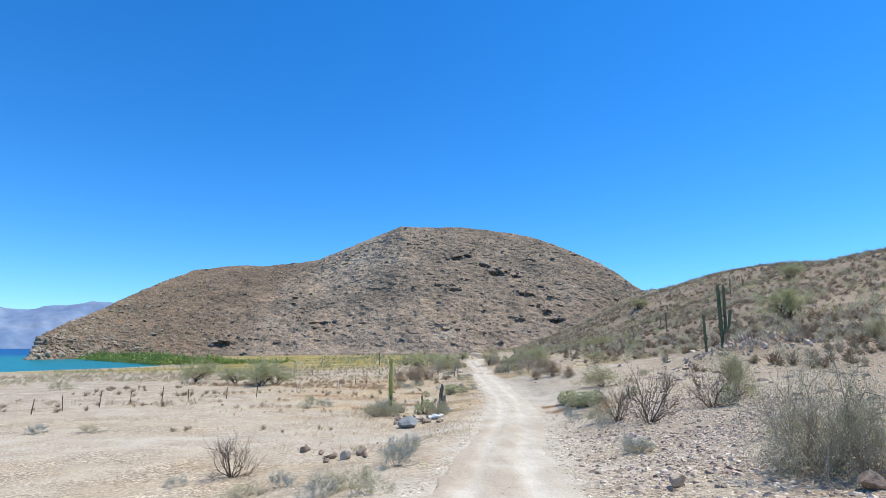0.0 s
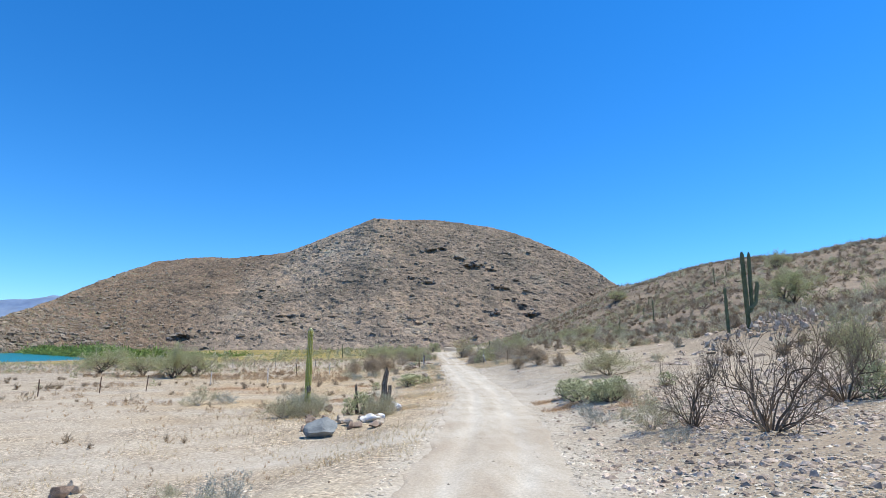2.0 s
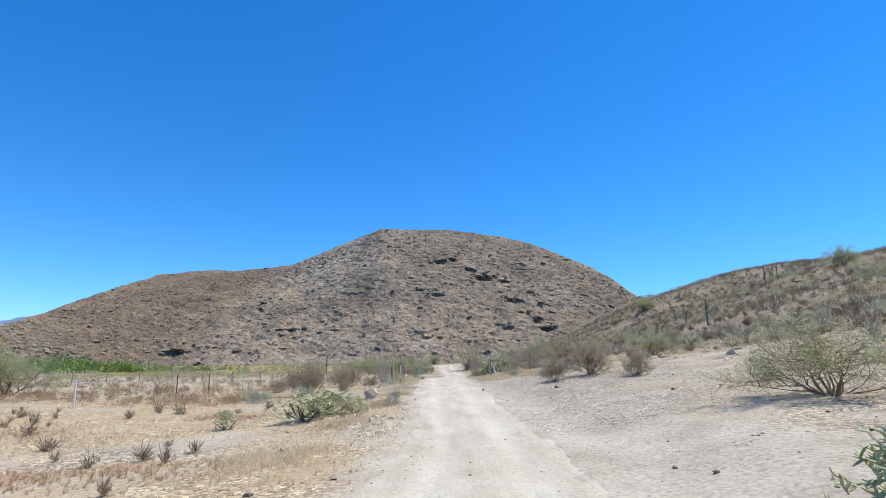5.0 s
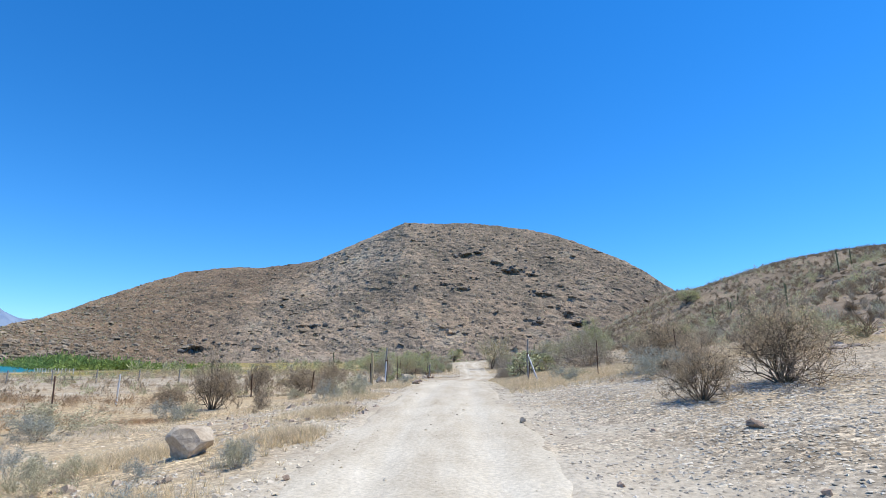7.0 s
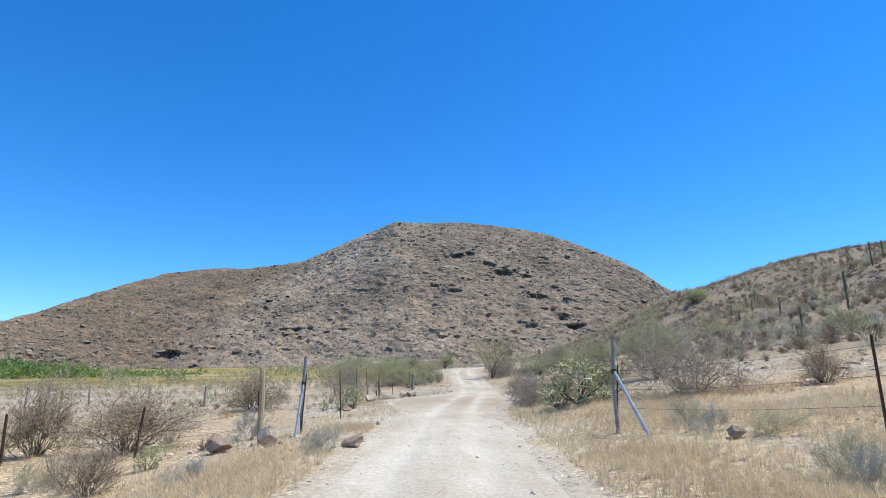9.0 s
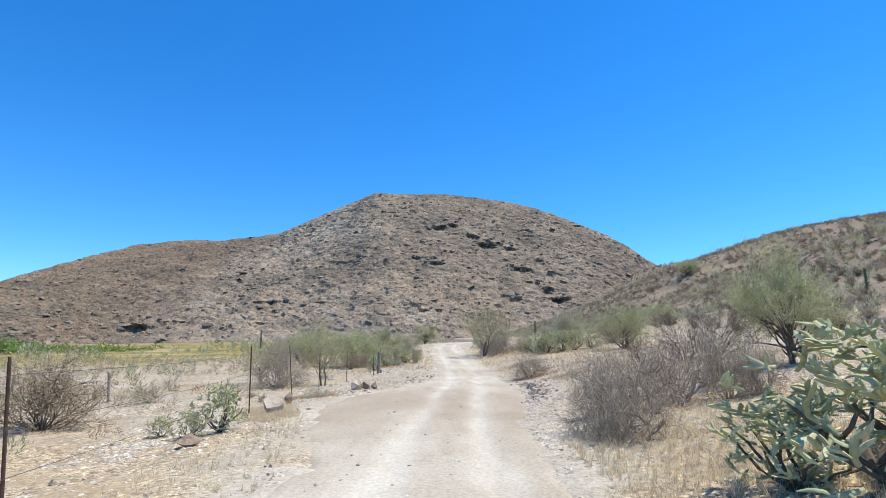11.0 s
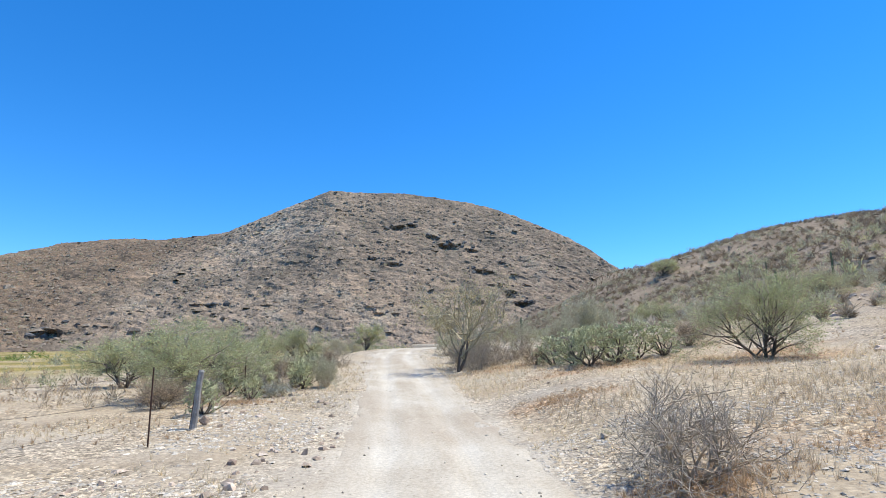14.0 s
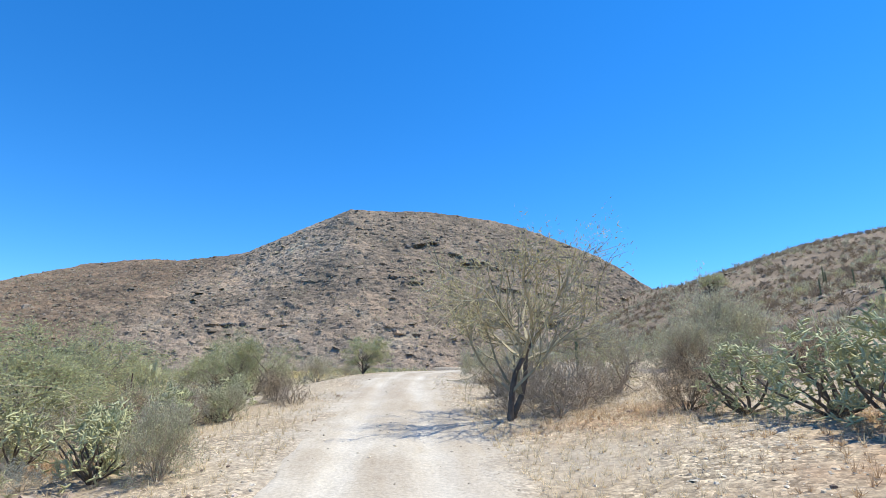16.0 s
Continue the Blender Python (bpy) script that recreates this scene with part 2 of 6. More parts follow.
    for scale, lo, hi in ((11.0, (0.5, 0.48, 0.46), (1.45, 1.42, 1.38)), (26.0, (0.58, 0.57, 0.56), (1.38, 1.36, 1.33))):
        cell = n.new("ShaderNodeTexVoronoi")
        cell.inputs["Scale"].default_value = scale
        l.new(co, cell.inputs["Vector"])
        one = n.new("ShaderNodeSeparateColor")
        l.new(cell.outputs["Color"], one.inputs[0])
        bits = ramp_of(one.outputs[0], [(0.0, lo), (0.55, (0.96, 0.96, 0.96)), (1.0, hi)])
        col = mix(times(edge(noise_of(0.35, 5), 0.36, 0.56), edge(attr.outputs["Alpha"], 1.0, 0.25)), col, mix(1.0, col, bits, 'MULTIPLY'))
        heights.append(cell.outputs["Distance"])
    l.new(col, bsdf.inputs["Base Color"])
    pebble = n.new("ShaderNodeBump")
    pebble.invert = True
    pebble.inputs["Strength"].default_value, pebble.inputs["Distance"].default_value = 0.4, 0.035
    l.new(heights[0], pebble.inputs["Height"])
    b = n.new("ShaderNodeBump")
    b.inputs["Strength"].default_value, b.inputs["Distance"].default_value = 0.45, 0.03
    l.new(grain, b.inputs["Height"])
    l.new(pebble.outputs[0], b.inputs["Normal"])
    l.new(b.outputs[0], bsdf.inputs["Normal"])
    return m


# russet litter lies round the bushes
PATCHES = ((14.2, 105.8, 2.4), (15.4, 109, 2.4), (12.2, 104.2, 1.2), (18.5, 111.6, 2.2), (11.9, 116.4, 1.0), (13.4, 113, 1.6), (16, 117, 2.0), (13, 124.5, 1.3), (20.5, 126.2, 2.6), (15.5, 130.4, 2.2), (18, 131.8, 2.4), (22.5, 129.5, 2.4), (13.6, 136, 2.0), (2.6, 128.6, 1.0), (3.0, 133.5, 1.0), (1.6, 108.5, 1.2), (-1.1, 51.4, 1.8), (-3.4, 50.4, 1.6), (9, 41.4, 1.2), (11.2, 38.0, 1.4), (8.6, 45, 1.0), (-4.9, 75.4, 1.0), (-3.4, 62, 1.5), (-9, 57, 2.4), (-14, 60, 2.8), (16, 90.4, 2.0))
gx = graded(-1500, -9, 24, 1500, 0.36, 1.055)
gy = graded(-400, 4, 150, 2500, 0.4, 1.05)
GX, GY = np.meshgrid(gx, gy)
GZ = land(GX, GY)
inside = np.abs(GX - road_x(GY)) < road_half(GY, GX - road_x(GY)) - 0.3
GZ = np.where(inside & (GY < 176), GZ - 0.12, GZ)
ground = grid_object("ground", GX, GY, GZ, ground_material())
tagged(ground, "pale stony desert ground with dry straw-coloured grass patches", "ground", kind="structure")
cover = np.zeros((GX.size, 4))
gd = (GX - road_x(GY)).ravel()
fx, fy = GX.ravel(), GY.ravel()
cover[:, 0] = np.clip(np.where(gd > 0, 0.9 * sstep(76, 84, fy) * (1 - 0.8 * sstep(98, 106, fy)) + 0.3, 0.95 * sstep(-30, -9, gd) * sstep(42, 52, fy) * (1 - 0.65 * sstep(94, 103, fy)) + 0.5 * sstep(-60, -20, gd) * (1 - 0.7 * sstep(94, 103, fy))), 0, 1)
cover[:, 1] = sstep(118, 150, fy) * sstep(-18, -40, gd) * sstep(3, 14, fx - shore_x(fy))
cover[:, 2] = 0.9 * sstep(14, 38, gd + 7 * fbm(fx / 9, fy / 9, 3, 77))
cover[:, 2] = np.maximum(cover[:, 2], 0.5 * sstep(2.5, 6.5, gd + 2 * fbm(fx / 3, fy / 3, 3, 76)) * sstep(42, 30, fy))
near = np.abs(gd) - road_half(fy, gd)
cover[:, 3] = np.clip(1.15 - (near + 0.2) / (1.3 + 1.6 * np.exp(-((fy - 97) / 9) ** 2) * (gd < 0) + 7 * np.exp(-((fy - 46) / 12) ** 2) * (gd > 0) + 0.8 * np.exp(-((fy - 65) / 7) ** 2) * (gd > 0)) + 1.2 * fbm(fx / 1.1, fy / 1.6, 3, 78), 0, 1)
spur = np.exp(-((fy - 33 - 0.1 * gd) / 2.8) ** 2) * (gd < 0) * sstep(-60, -25, gd)
cover[:, 3] = np.clip(np.maximum(cover[:, 3], spur * (0.9 + 0.9 * fbm(fx / 2.5, fy / 1.2, 3, 79))), 0, 1)
flats = sstep(-4.5, -9, gd) * sstep(66, 48, fy) * np.clip(0.3 + 1.2 * fbm(fx / 9, fy / 3.5, 4, 81), 0, 0.6)
cover[:, 3] = np.maximum(cover[:, 3], flats)
ca = ground.data.color_attributes.new("cover", 'FLOAT_COLOR', 'POINT')
ca.data.foreach_set("color", cover.ravel())

litter = np.zeros(GX.size)
for px, py, pr in PATCHES:
    litter = np.maximum(litter, np.exp(-((fx - px) / pr) ** 2 - ((fy - py) / (0.65 * pr)) ** 2))
litter = np.clip(litter * (0.8 + 2.4 * fbm(fx / 1.2, fy / 0.9, 3, 80)), 0, 0.85) * sstep(0.2, 0.9, near)
ground.data.attributes.new("litter", 'FLOAT', 'POINT').data.foreach_set("value", litter)

# the driven track
def track_material():
    m = bpy.data.materials.new("pale_track_dust")
    m.use_nodes = True
    n, l = m.node_tree.nodes, m.node_tree.links
    bsdf = n["Principled BSDF"]
    bsdf.inputs["Roughness"].default_value = 0.95
    bsdf.inputs["Specular IOR Level"].default_value = 0.15
    co = n.new("ShaderNodeTexCoord").outputs["Object"]
    stretch = n.new("ShaderNodeMapping")
    stretch.inputs["Scale"].default_value = (2.2, 0.35, 1)
    l.new(co, stretch.inputs["Vector"])

    def noise_of(vector, scale, detail):
        t = n.new("ShaderNodeTexNoise")
        t.inputs["Scale"].default_value, t.inputs["Detail"].default_value, t.inputs["Roughness"].default_value = scale, detail, 0.62
        l.new(vector, t.inputs["Vector"])
        return t.outputs["Fac"]

    def math_node(kind, a, b):
        x = n.new("ShaderNodeMath")
        x.operation = kind
        for k, v in enumerate((a, b)):
            if isinstance(v, float):
                x.inputs[k].default_value = v
            else:
                l.new(v, x.inputs[k])
        return x.outputs[0]

    attr = n.new("ShaderNodeAttribute")
    attr.attribute_name = "wear"
    sep = n.new("ShaderNodeSeparateColor")
    l.new(attr.outputs["Color"], sep.inputs[0])
    streak = noise_of(stretch.outputs[0], 1.0, 7)
    patch = noise_of(co, 0.5, 6)
    value = math_node('ADD', math_node('MULTIPLY', sep.outputs[0], 0.15), math_node('ADD', math_node('MULTIPLY', streak, 0.65), math_node('MULTIPLY', patch, 0.6)))
    ramp = n.new("ShaderNodeValToRGB")
    for _ in range(2):
        ramp.color_ramp.elements.new(0.5)
    for e, (p, c) in zip(ramp.color_ramp.elements, ((0.36, (0.345, 0.284, 0.21)), (0.5, (0.436, 0.374, 0.288)), (0.68, (0.52, 0.463, 0.372)), (0.9, (0.605, 0.553, 0.463)))):
        e.position, e.color = p, (*c, 1)
    l.new(value, ramp.inputs["Fac"])
    grain = noise_of(co, 16.0, 7)
    fine = n.new("ShaderNodeMapRange")
    fine.inputs["From Min"].default_value, fine.inputs["From Max"].default_value = 0.3, 0.7
    fine.inputs["To Min"].default_value, fine.inputs["To Max"].default_value = 0.8, 1.16
    l.new(grain, fine.inputs["Value"])
    sc = n.new("ShaderNodeVectorMath")
    sc.operation = 'SCALE'
    tan_mix = n.new("ShaderNodeMix")
    tan_mix.data_type = 'RGBA'
    l.new(math_node('MULTIPLY', sep.outputs[1], math_node('ADD', patch, 0.35)), tan_mix.inputs[0])
    l.new(ramp.outputs["Color"], tan_mix.inputs[6])
    tan_mix.inputs[7].default_value = (0.36, 0.285, 0.205, 1)
    l.new(tan_mix.outputs[2], sc.inputs[0])
    l.new(fine.outputs["Result"], sc.inputs["Scale"])
    l.new(sc.outputs[0], bsdf.inputs["Base Color"])
    b = n.new("ShaderNodeBump")
    b.inputs["Strength"].default_value, b.inputs["Distance"].default_value = 0.6, 0.025
    l.new(grain, b.inputs["Height"])
    l.new(b.outputs[0], bsdf.inputs["Normal"])
    return m


ty = np.concatenate([np.arange(-40, 4, 1.0), np.arange(4, 160, 0.14), np.arange(160, 177, 0.3)])
ts = np.linspace(-1, 1, 41)
TS, TY = np.meshgrid(ts, ty)
wander = (0.5 * fbm(TY / 3.0, TS * 0 + np.sign(TS) * 5, 4, 61) + 0.25 * fbm(TY / 0.7, TS * 0 + np.sign(TS) * 9, 3, 63)) * np.abs(TS) ** 2
TX = road_x(TY) + TS * (road_half(TY, TS) + 0.25 + wander)
lip = sstep(0.86, 1.0, np.abs(TS))
TZ = track(TX, TY) * (1 - lip) + (land(TX, TY) - 0.09) * lip + 0.005
road = grid_object("road", TX, TY, TZ, track_material())
wd = (TX - road_x(TY)).ravel()
wob = 0.14 * vnoise(TY.ravel() / 7, 0 * wd, 72)
rut = np.exp(-((wd - 0.8 + wob) / 0.38) ** 2) + np.exp(-((wd + 0.8 + wob) / 0.38) ** 2)
ry0 = TY.ravel()
rub = np.clip(rut * (0.85 + 1.0 * fbm(wd / 0.6, ry0 / 4, 3, 73)), 0, 1)
soil = np.clip((0.95 * np.exp(-((ry0 - 104) / 10) ** 2) + 0.35 * sstep(112, 122, ry0) + 0.45 * sstep(48, 30, ry0)) * (1 - 0.8 * rub) + 0.6 * fbm(wd / 1.5, ry0 / 3, 3, 74), 0, 1)
wear = np.column_stack([rub, soil, 0 * rub, np.ones_like(wd)])
road.data.color_attributes.new("wear", 'FLOAT_COLOR', 'POINT').data.foreach_set("color", wear.ravel())
tagged(road, "unpaved pale dusty track with two worn wheel ruts", "dirt road", kind="structure")

# sea in the bay
def water_material():
    m = bpy.data.materials.new("bay_water")
    m.use_nodes = True
    n, l = m.node_tree.nodes, m.node_tree.links
    bsdf = n["Principled BSDF"]
    bsdf.inputs["Roughness"].default_value = 0.35
    bsdf.inputs["Specular IOR Level"].default_value = 0.25
    bsdf.inputs["IOR"].default_value = 1.33
    co = n.new("ShaderNodeTexCoord").outputs["Object"]
    sp = n.new("ShaderNodeSeparateXYZ")
    l.new(co, sp.inputs[0])
    mr = n.new("ShaderNodeMapRange")
    mr.inputs["From Min"].default_value, mr.inputs["From Max"].default_value = 330, 520
    l.new(sp.outputs["Y"], mr.inputs["Value"])
    r = n.new("ShaderNodeValToRGB")
    r.color_ramp.elements[0].color, r.color_ramp.elements[1].color = (0.01, 0.17, 0.19, 1), (0.0, 0.055, 0.19, 1)
    l.new(mr.outputs["Result"], r.inputs["Fac"])
    l.new(r.outputs["Color"], bsdf.inputs["Base Color"])
    w = n.new("ShaderNodeTexNoise")
    w.inputs["Scale"].default_value, w.inputs["Detail"].default_value = 0.8, 6
    l.new(co, w.inputs["Vector"])
    b = n.new("ShaderNodeBump")
    b.inputs["Strength"].default_value, b.inputs["Distance"].default_value = 0.6, 0.3
    l.new(w.outputs["Fac"], b.inputs["Height"])
    l.new(b.outputs[0], bsdf.inputs["Normal"])
    return m


wx, wy = np.meshgrid(np.linspace(-4200, -60, 60), np.linspace(-800, 4500, 80))
water = grid_object("water", wx, wy, wx * 0 + SEA, water_material())
tagged(water, "calm turquoise sea water in a sheltered bay", "sea", kind="structure")

# ---- the rocky headland ----
CREST = ((-226, 286, -2), (-230, 300, 13), (-256, 350, 20), (-276, 400, 29), (-294, 460, 44), (-305, 520, 62), (-315, 590, 83), (-318, 654, 103), (-275, 664, 111), (-232, 666, 110), (-159, 638, 112.5), (-127, 620, 121.5), (-90, 603, 132.5), (-50, 587, 145.5), (-16, 587, 143.5), (24, 587, 143.5), (64, 587, 138.5), (103, 588, 133), (139, 578, 117), (171, 560, 97), (190, 545, 80), (205, 525, 60), (290, 540, 40))
FOOT = ((-226, 284), (-224, 290), (-221, 318), (-214, 345), (-205, 362), (-192, 375), (-175, 384), (-160, 388), (-140, 392), (-122, 394), (-95, 395), (-75, 396), (-50, 396), (-18, 396), (8, 396), (34, 397), (62, 398), (92, 400), (120, 404), (150, 410), (172, 420), (190, 440), (290, 470))


HOLLOWS = ((13, 97, 8, 3.2, 9), (24, 100, 6, 2.4, 7), (42, 88, 7, 3, 8), (53, 79, 11, 3.4, 10), (72, 75.5, 6, 2.2, 6), (-5.5, 63, 6, 2, 6), (9, 58, 6.5, 2, 6), (78, 54, 9, 3, 8), (93, 36, 6, 3.2, 8), (97, 28.5, 9, 2.8, 9), (68, 29, 4.5, 2.2, 6), (0, 19.5, 5.5, 1.8, 5), (-105, 25, 10, 1.8, 6), (-171, 7, 9, 3.5, 9), (-110, 96, 6, 2, 5), (-60, 92, 3, 1.8, 4), (-48, 70, 3, 1.5, 4))


def rock_material():
    m = bpy.data.materials.new("brown_volcanic_rock")
    m.use_nodes = True
    n, l = m.node_tree.nodes, m.node_tree.links
    bsdf = n["Principled BSDF"]
    bsdf.inputs["Roughness"].default_value = 0.95
    bsdf.inputs["Specular IOR Level"].default_value = 0.15
    co = n.new("ShaderNodeTexCoord").outputs["Object"]

    def noise_of(scale, detail, rough=0.65):
        t = n.new("ShaderNodeTexNoise")
        t.inputs["Scale"].default_value, t.inputs["Detail"].default_value, t.inputs["Roughness"].default_value = scale, detail, rough
        l.new(co, t.inputs["Vector"])
        return t

    def ramp_of(fac, stops):
        r = n.new("ShaderNodeValToRGB")
        while len(r.color_ramp.elements) < len(stops):
            r.color_ramp.elements.new(0.5)
        for e, (p, c) in zip(r.color_ramp.elements, stops):
            e.position, e.color = p, (*c, 1)
        l.new(fac, r.inputs["Fac"])
        return r.outputs["Color"]

    def mix(fac, a, b, kind='MIX'):
        x = n.new("ShaderNodeMix")
        x.data_type, x.blend_type = 'RGBA', kind
        if isinstance(fac, float):
            x.inputs[0].default_value = fac
        else:
            l.new(fac, x.inputs[0])
        l.new(a, x.inputs[6])
        l.new(b, x.inputs[7])
        return x.outputs[2]

    warp = noise_of(0.12, 4)
    off = n.new("ShaderNodeVectorMath")
    off.operation = 'MULTIPLY_ADD'
    off.inputs[1].default_value = (5, 5, 5)
    l.new(warp.outputs["Color"], off.inputs[0])
    l.new(co, off.inputs[2])
    cells = n.new("ShaderNodeTexVoronoi")
    cells.feature = 'F1'
    cells.inputs["Scale"].default_value = 0.30
    l.new(off.outputs[0], cells.inputs["Vector"])
    small = n.new("ShaderNodeTexVoronoi")
    small.inputs["Scale"].default_value = 0.85
    l.new(off.outputs[0], small.inputs["Vector"])
    broad = ramp_of(noise_of(0.028, 9).outputs["Fac"], [(0.32, (0.145, 0.12, 0.094)), (0.44, (0.196, 0.16, 0.125)), (0.56, (0.25, 0.196, 0.148)), (0.68, (0.262, 0.226, 0.179))])
    wide = ramp_of(noise_of(0.011, 4).outputs["Fac"], [(0.36, (0.88, 0.87, 0.86)), (0.48, (0.98, 0.98, 0.98)), (0.6, (1.1, 1.08, 1.05))])
    broad = mix(1.0, broad, wide, 'MULTIPLY')
    zone = n.new("ShaderNodeAttribute")
    zone.attribute_name = "zone"
    broad = mix(1.0, broad, zone.outputs["Color"], 'MULTIPLY')
    sep = n.new("ShaderNodeSeparateColor")
    l.new(cells.outputs["Color"], sep.inputs[0])
    block = ramp_of(sep.outputs[0], [(0.0, (0.72, 0.71, 0.70)), (0.5, (1.0, 0.99, 0.97)), (1.0, (1.32, 1.25, 1.18))])
    col = mix(1.0, broad, block, 'MULTIPLY')
    speck = ramp_of(noise_of(0.9, 8, 0.7).outputs["Fac"], [(0.28, (0.55, 0.55, 0.55)), (0.46, (1.0, 1.0, 1.0)), (0.72, (1.35, 1.33, 1.3))])
    col = mix(1.0, col, speck, 'MULTIPLY')
    scrub = noise_of(0.22, 7, 0.75)
    edge = n.new("ShaderNodeMapRange")
    edge.inputs["From Min"].default_value, edge.inputs["From Max"].default_value = 0.58, 0.68
    edge.inputs["To Max"].default_value = 0.5
    l.new(scrub.outputs["Fac"], edge.inputs["Value"])
    green = ramp_of(scrub.outputs["Fac"], [(0.0, (0.15, 0.145, 0.085)), (1.0, (0.2, 0.19, 0.12))])
    col = mix(edge.outputs["Result"], col, green)
    l.new(col, bsdf.inputs["Base Color"])
    height = n.new("ShaderNodeMath")
    height.operation = 'MULTIPLY_ADD'
    height.inputs[1].default_value = 0.45
    l.new(small.outputs["Distance"], height.inputs[0])
    l.new(cells.outputs["Distance"], height.inputs[2])
    b = n.new("ShaderNodeBump")
    b.inputs["Strength"].default_value, b.inputs["Distance"].default_value = 0.6, 0.75
    b.invert = True
    l.new(height.outputs[0], b.inputs["Height"])
    b2 = n.new("ShaderNodeBump")
    b2.inputs["Strength"].default_value, b2.inputs["Distance"].default_value = 0.55, 0.4
    l.new(noise_of(1.1, 6, 0.7).outputs["Fac"], b2.inputs["Height"])
    l.new(b.outputs[0], b2.inputs["Normal"])
    l.new(b2.outputs[0], bsdf.inputs["Normal"])
    return m


M_ROCK = rock_material()
FACE = []


def mountain_mesh(nu=600, nv=240):
    seg = np.cumsum([0] + [math.dist(a[:2], b[:2]) + 12 for a, b in zip(CREST, CREST[1:])])
    u = np.linspace(0, seg[-1], nu)
    soft = np.hanning(13) / np.hanning(13).sum()

    def along(values):
        v = np.interp(u, seg, values)
        return np.convolve(np.pad(v, 6, mode='edge'), soft, mode='valid')

    cx, cy, cz = (along([p[k] for p in CREST]) for k in range(3))
    bx, by = (along([p[k] for p in FOOT]) for k in range(2))
    power = np.interp(cx, (-300, -180, -60, 40, 120), (0.8, 0.8, 0.95, 1.15, 1.15))
    s = np.concatenate([np.linspace(-0.03, 1, nv), 1 + np.linspace(0.02, 0.8, 24)])
    S, U = np.meshgrid(s, u)
    I = np.arange(nu)[:, None]
    X = bx[I] + (cx - bx)[I] * S
    Y = by[I] + (cy - by)[I] * S
    up = np.clip(S, 0, 1) ** power[I]
    Z = -1.6 + (cz[I] + 1.6) * up - 1.5 * np.maximum(0, -S) * 20
    Z = np.where(S > 1, cz[I] - (S - 1) * 90, Z)
    body = sstep(0.0, 0.06, S) * (1 - 0.72 * sstep(0.88, 1.0, S)) * np.clip(cz[I] / 60, 0.4, 1)
    # gullies down the face, benches of rock and broken blocks
    warp = 12 * fbm(X / 60, Y / 60, 3, 90)
    gully = np.abs(fbm((X + warp) / 42, Y / 150, 4, 100))
    Z = Z + body * (-5 * (0.35 - gully) + 4 * fbm(X / 55, Y / 40, 4, 110))
    bench = fbm(X / 16, Y / 26 + Z / 12, 4, 120, 0.6)
    step = np.abs(((Z + 14 * fbm(X / 30, Y / 30, 3, 130)) / 7.5) % 1 - 0.5)
    block = np.abs(fbm(X / 6.5, Y / 5.0 + Z / 9, 4, 140, 0.62))
    Z = Z + body * (1.7 * bench + 1.7 * (step - 0.25) + 2.0 * (block - 0.2))
    Y = Y - body * (1.3 * fbm(X / 9, Z / 4.5, 3, 150, 0.55) + 0.7 * vnoise(X / 3.2, Z / 1.9, 160))
    X = X + body * 1.5 * fbm(Y / 7, Z / 6, 3, 170)
    # dark hollows under overhanging ledges
    pick = random.Random(77)
    small = [(pick.uniform(-150, 150), pick.uniform(8, 118), pick.uniform(1.6, 3.4), pick.uniform(0.9, 1.7), pick.uniform(2, 4)) for _ in range(46)]
    for hx, hz, hw, hh, deep in [(a, b, c * 0.72, d * 0.95, e) for a, b, c, d, e in HOLLOWS] + small:
        e = np.maximum(0, ((X - hx) / hw) ** 2 + ((Z - hz) / hh) ** 2 + 1.5 * fbm(X / 3.5, Z / 2.2, 3, 190) + 0.25)
        Y = Y + 0.6 * deep * np.exp(-(e ** 2))
        lid = np.exp(-((X - hx) / (hw * 1.15)) ** 4 - ((Z - hz - hh * 1.15) / (hh * 0.5)) ** 2)
        Y = Y - 0.25 * deep * lid
    # slabs of rock that stand out of the slope, undercut along their lower edge
    for _ in range(120):
        hx, hz, hw, hh, out = pick.uniform(-215, 165), pick.uniform(4, 128), pick.uniform(2.2, 7.5), pick.uniform(1.6, 4.5), pick.uniform(0.5, 1.7)
        near_x = np.abs(X - hx) < hw * 1.5
        edge = hz + pick.uniform(-0.35, 0.35) * (X - hx) + 2.2 * vnoise(X / 3.5, X * 0 + hz, 191)
        over = Z - edge
        shape = np.exp(-((X - hx) / hw) ** 4) * sstep(-0.5, 0.7, over) * np.exp(-np.maximum(0, over) / hh)
        Y = np.where(near_x, Y - out * shape * body, Y)
    crag = sstep(0.8, 0.98, S) * sstep(1.3, 1.0, S)
    Z = Z + crag * 1.8 * np.abs(fbm(X / 7, Y / 40, 4, 180))
    FACE.extend((X[:, 4:nv], Y[:, 4:nv], Z[:, 4:nv]))
    ob = grid_object("mountain", X, Y, Z, M_ROCK, smooth=False)
    # weathered dark brown rock to the west, pale broken rock in the middle, reddish ledges to the east
    drift = X + 26 * fbm(X / 40, Z / 30, 4, 230)
    west = sstep(-135, -200, drift)[..., None]
    pale = (np.exp(-((drift + 85 + 0.35 * Z) / 48) ** 2) * (0.75 + 1.0 * fbm(X / 14, Z / 10, 3, 231)))[..., None]
    # colour lightened on the spur left of the peak to offset its shade
    pale = pale + 1.3 * (np.exp(-((drift + 88) / 46) ** 2) * sstep(45, 95, Z))[..., None]
    low = (sstep(34, 6, Z + 16 * fbm(X / 25, Y / 25, 3, 232)) * sstep(-170, -120, X))[..., None]
    zone = np.ones(X.shape + (3,)) * (1 - west) + np.array((0.78, 0.735, 0.70)) * west
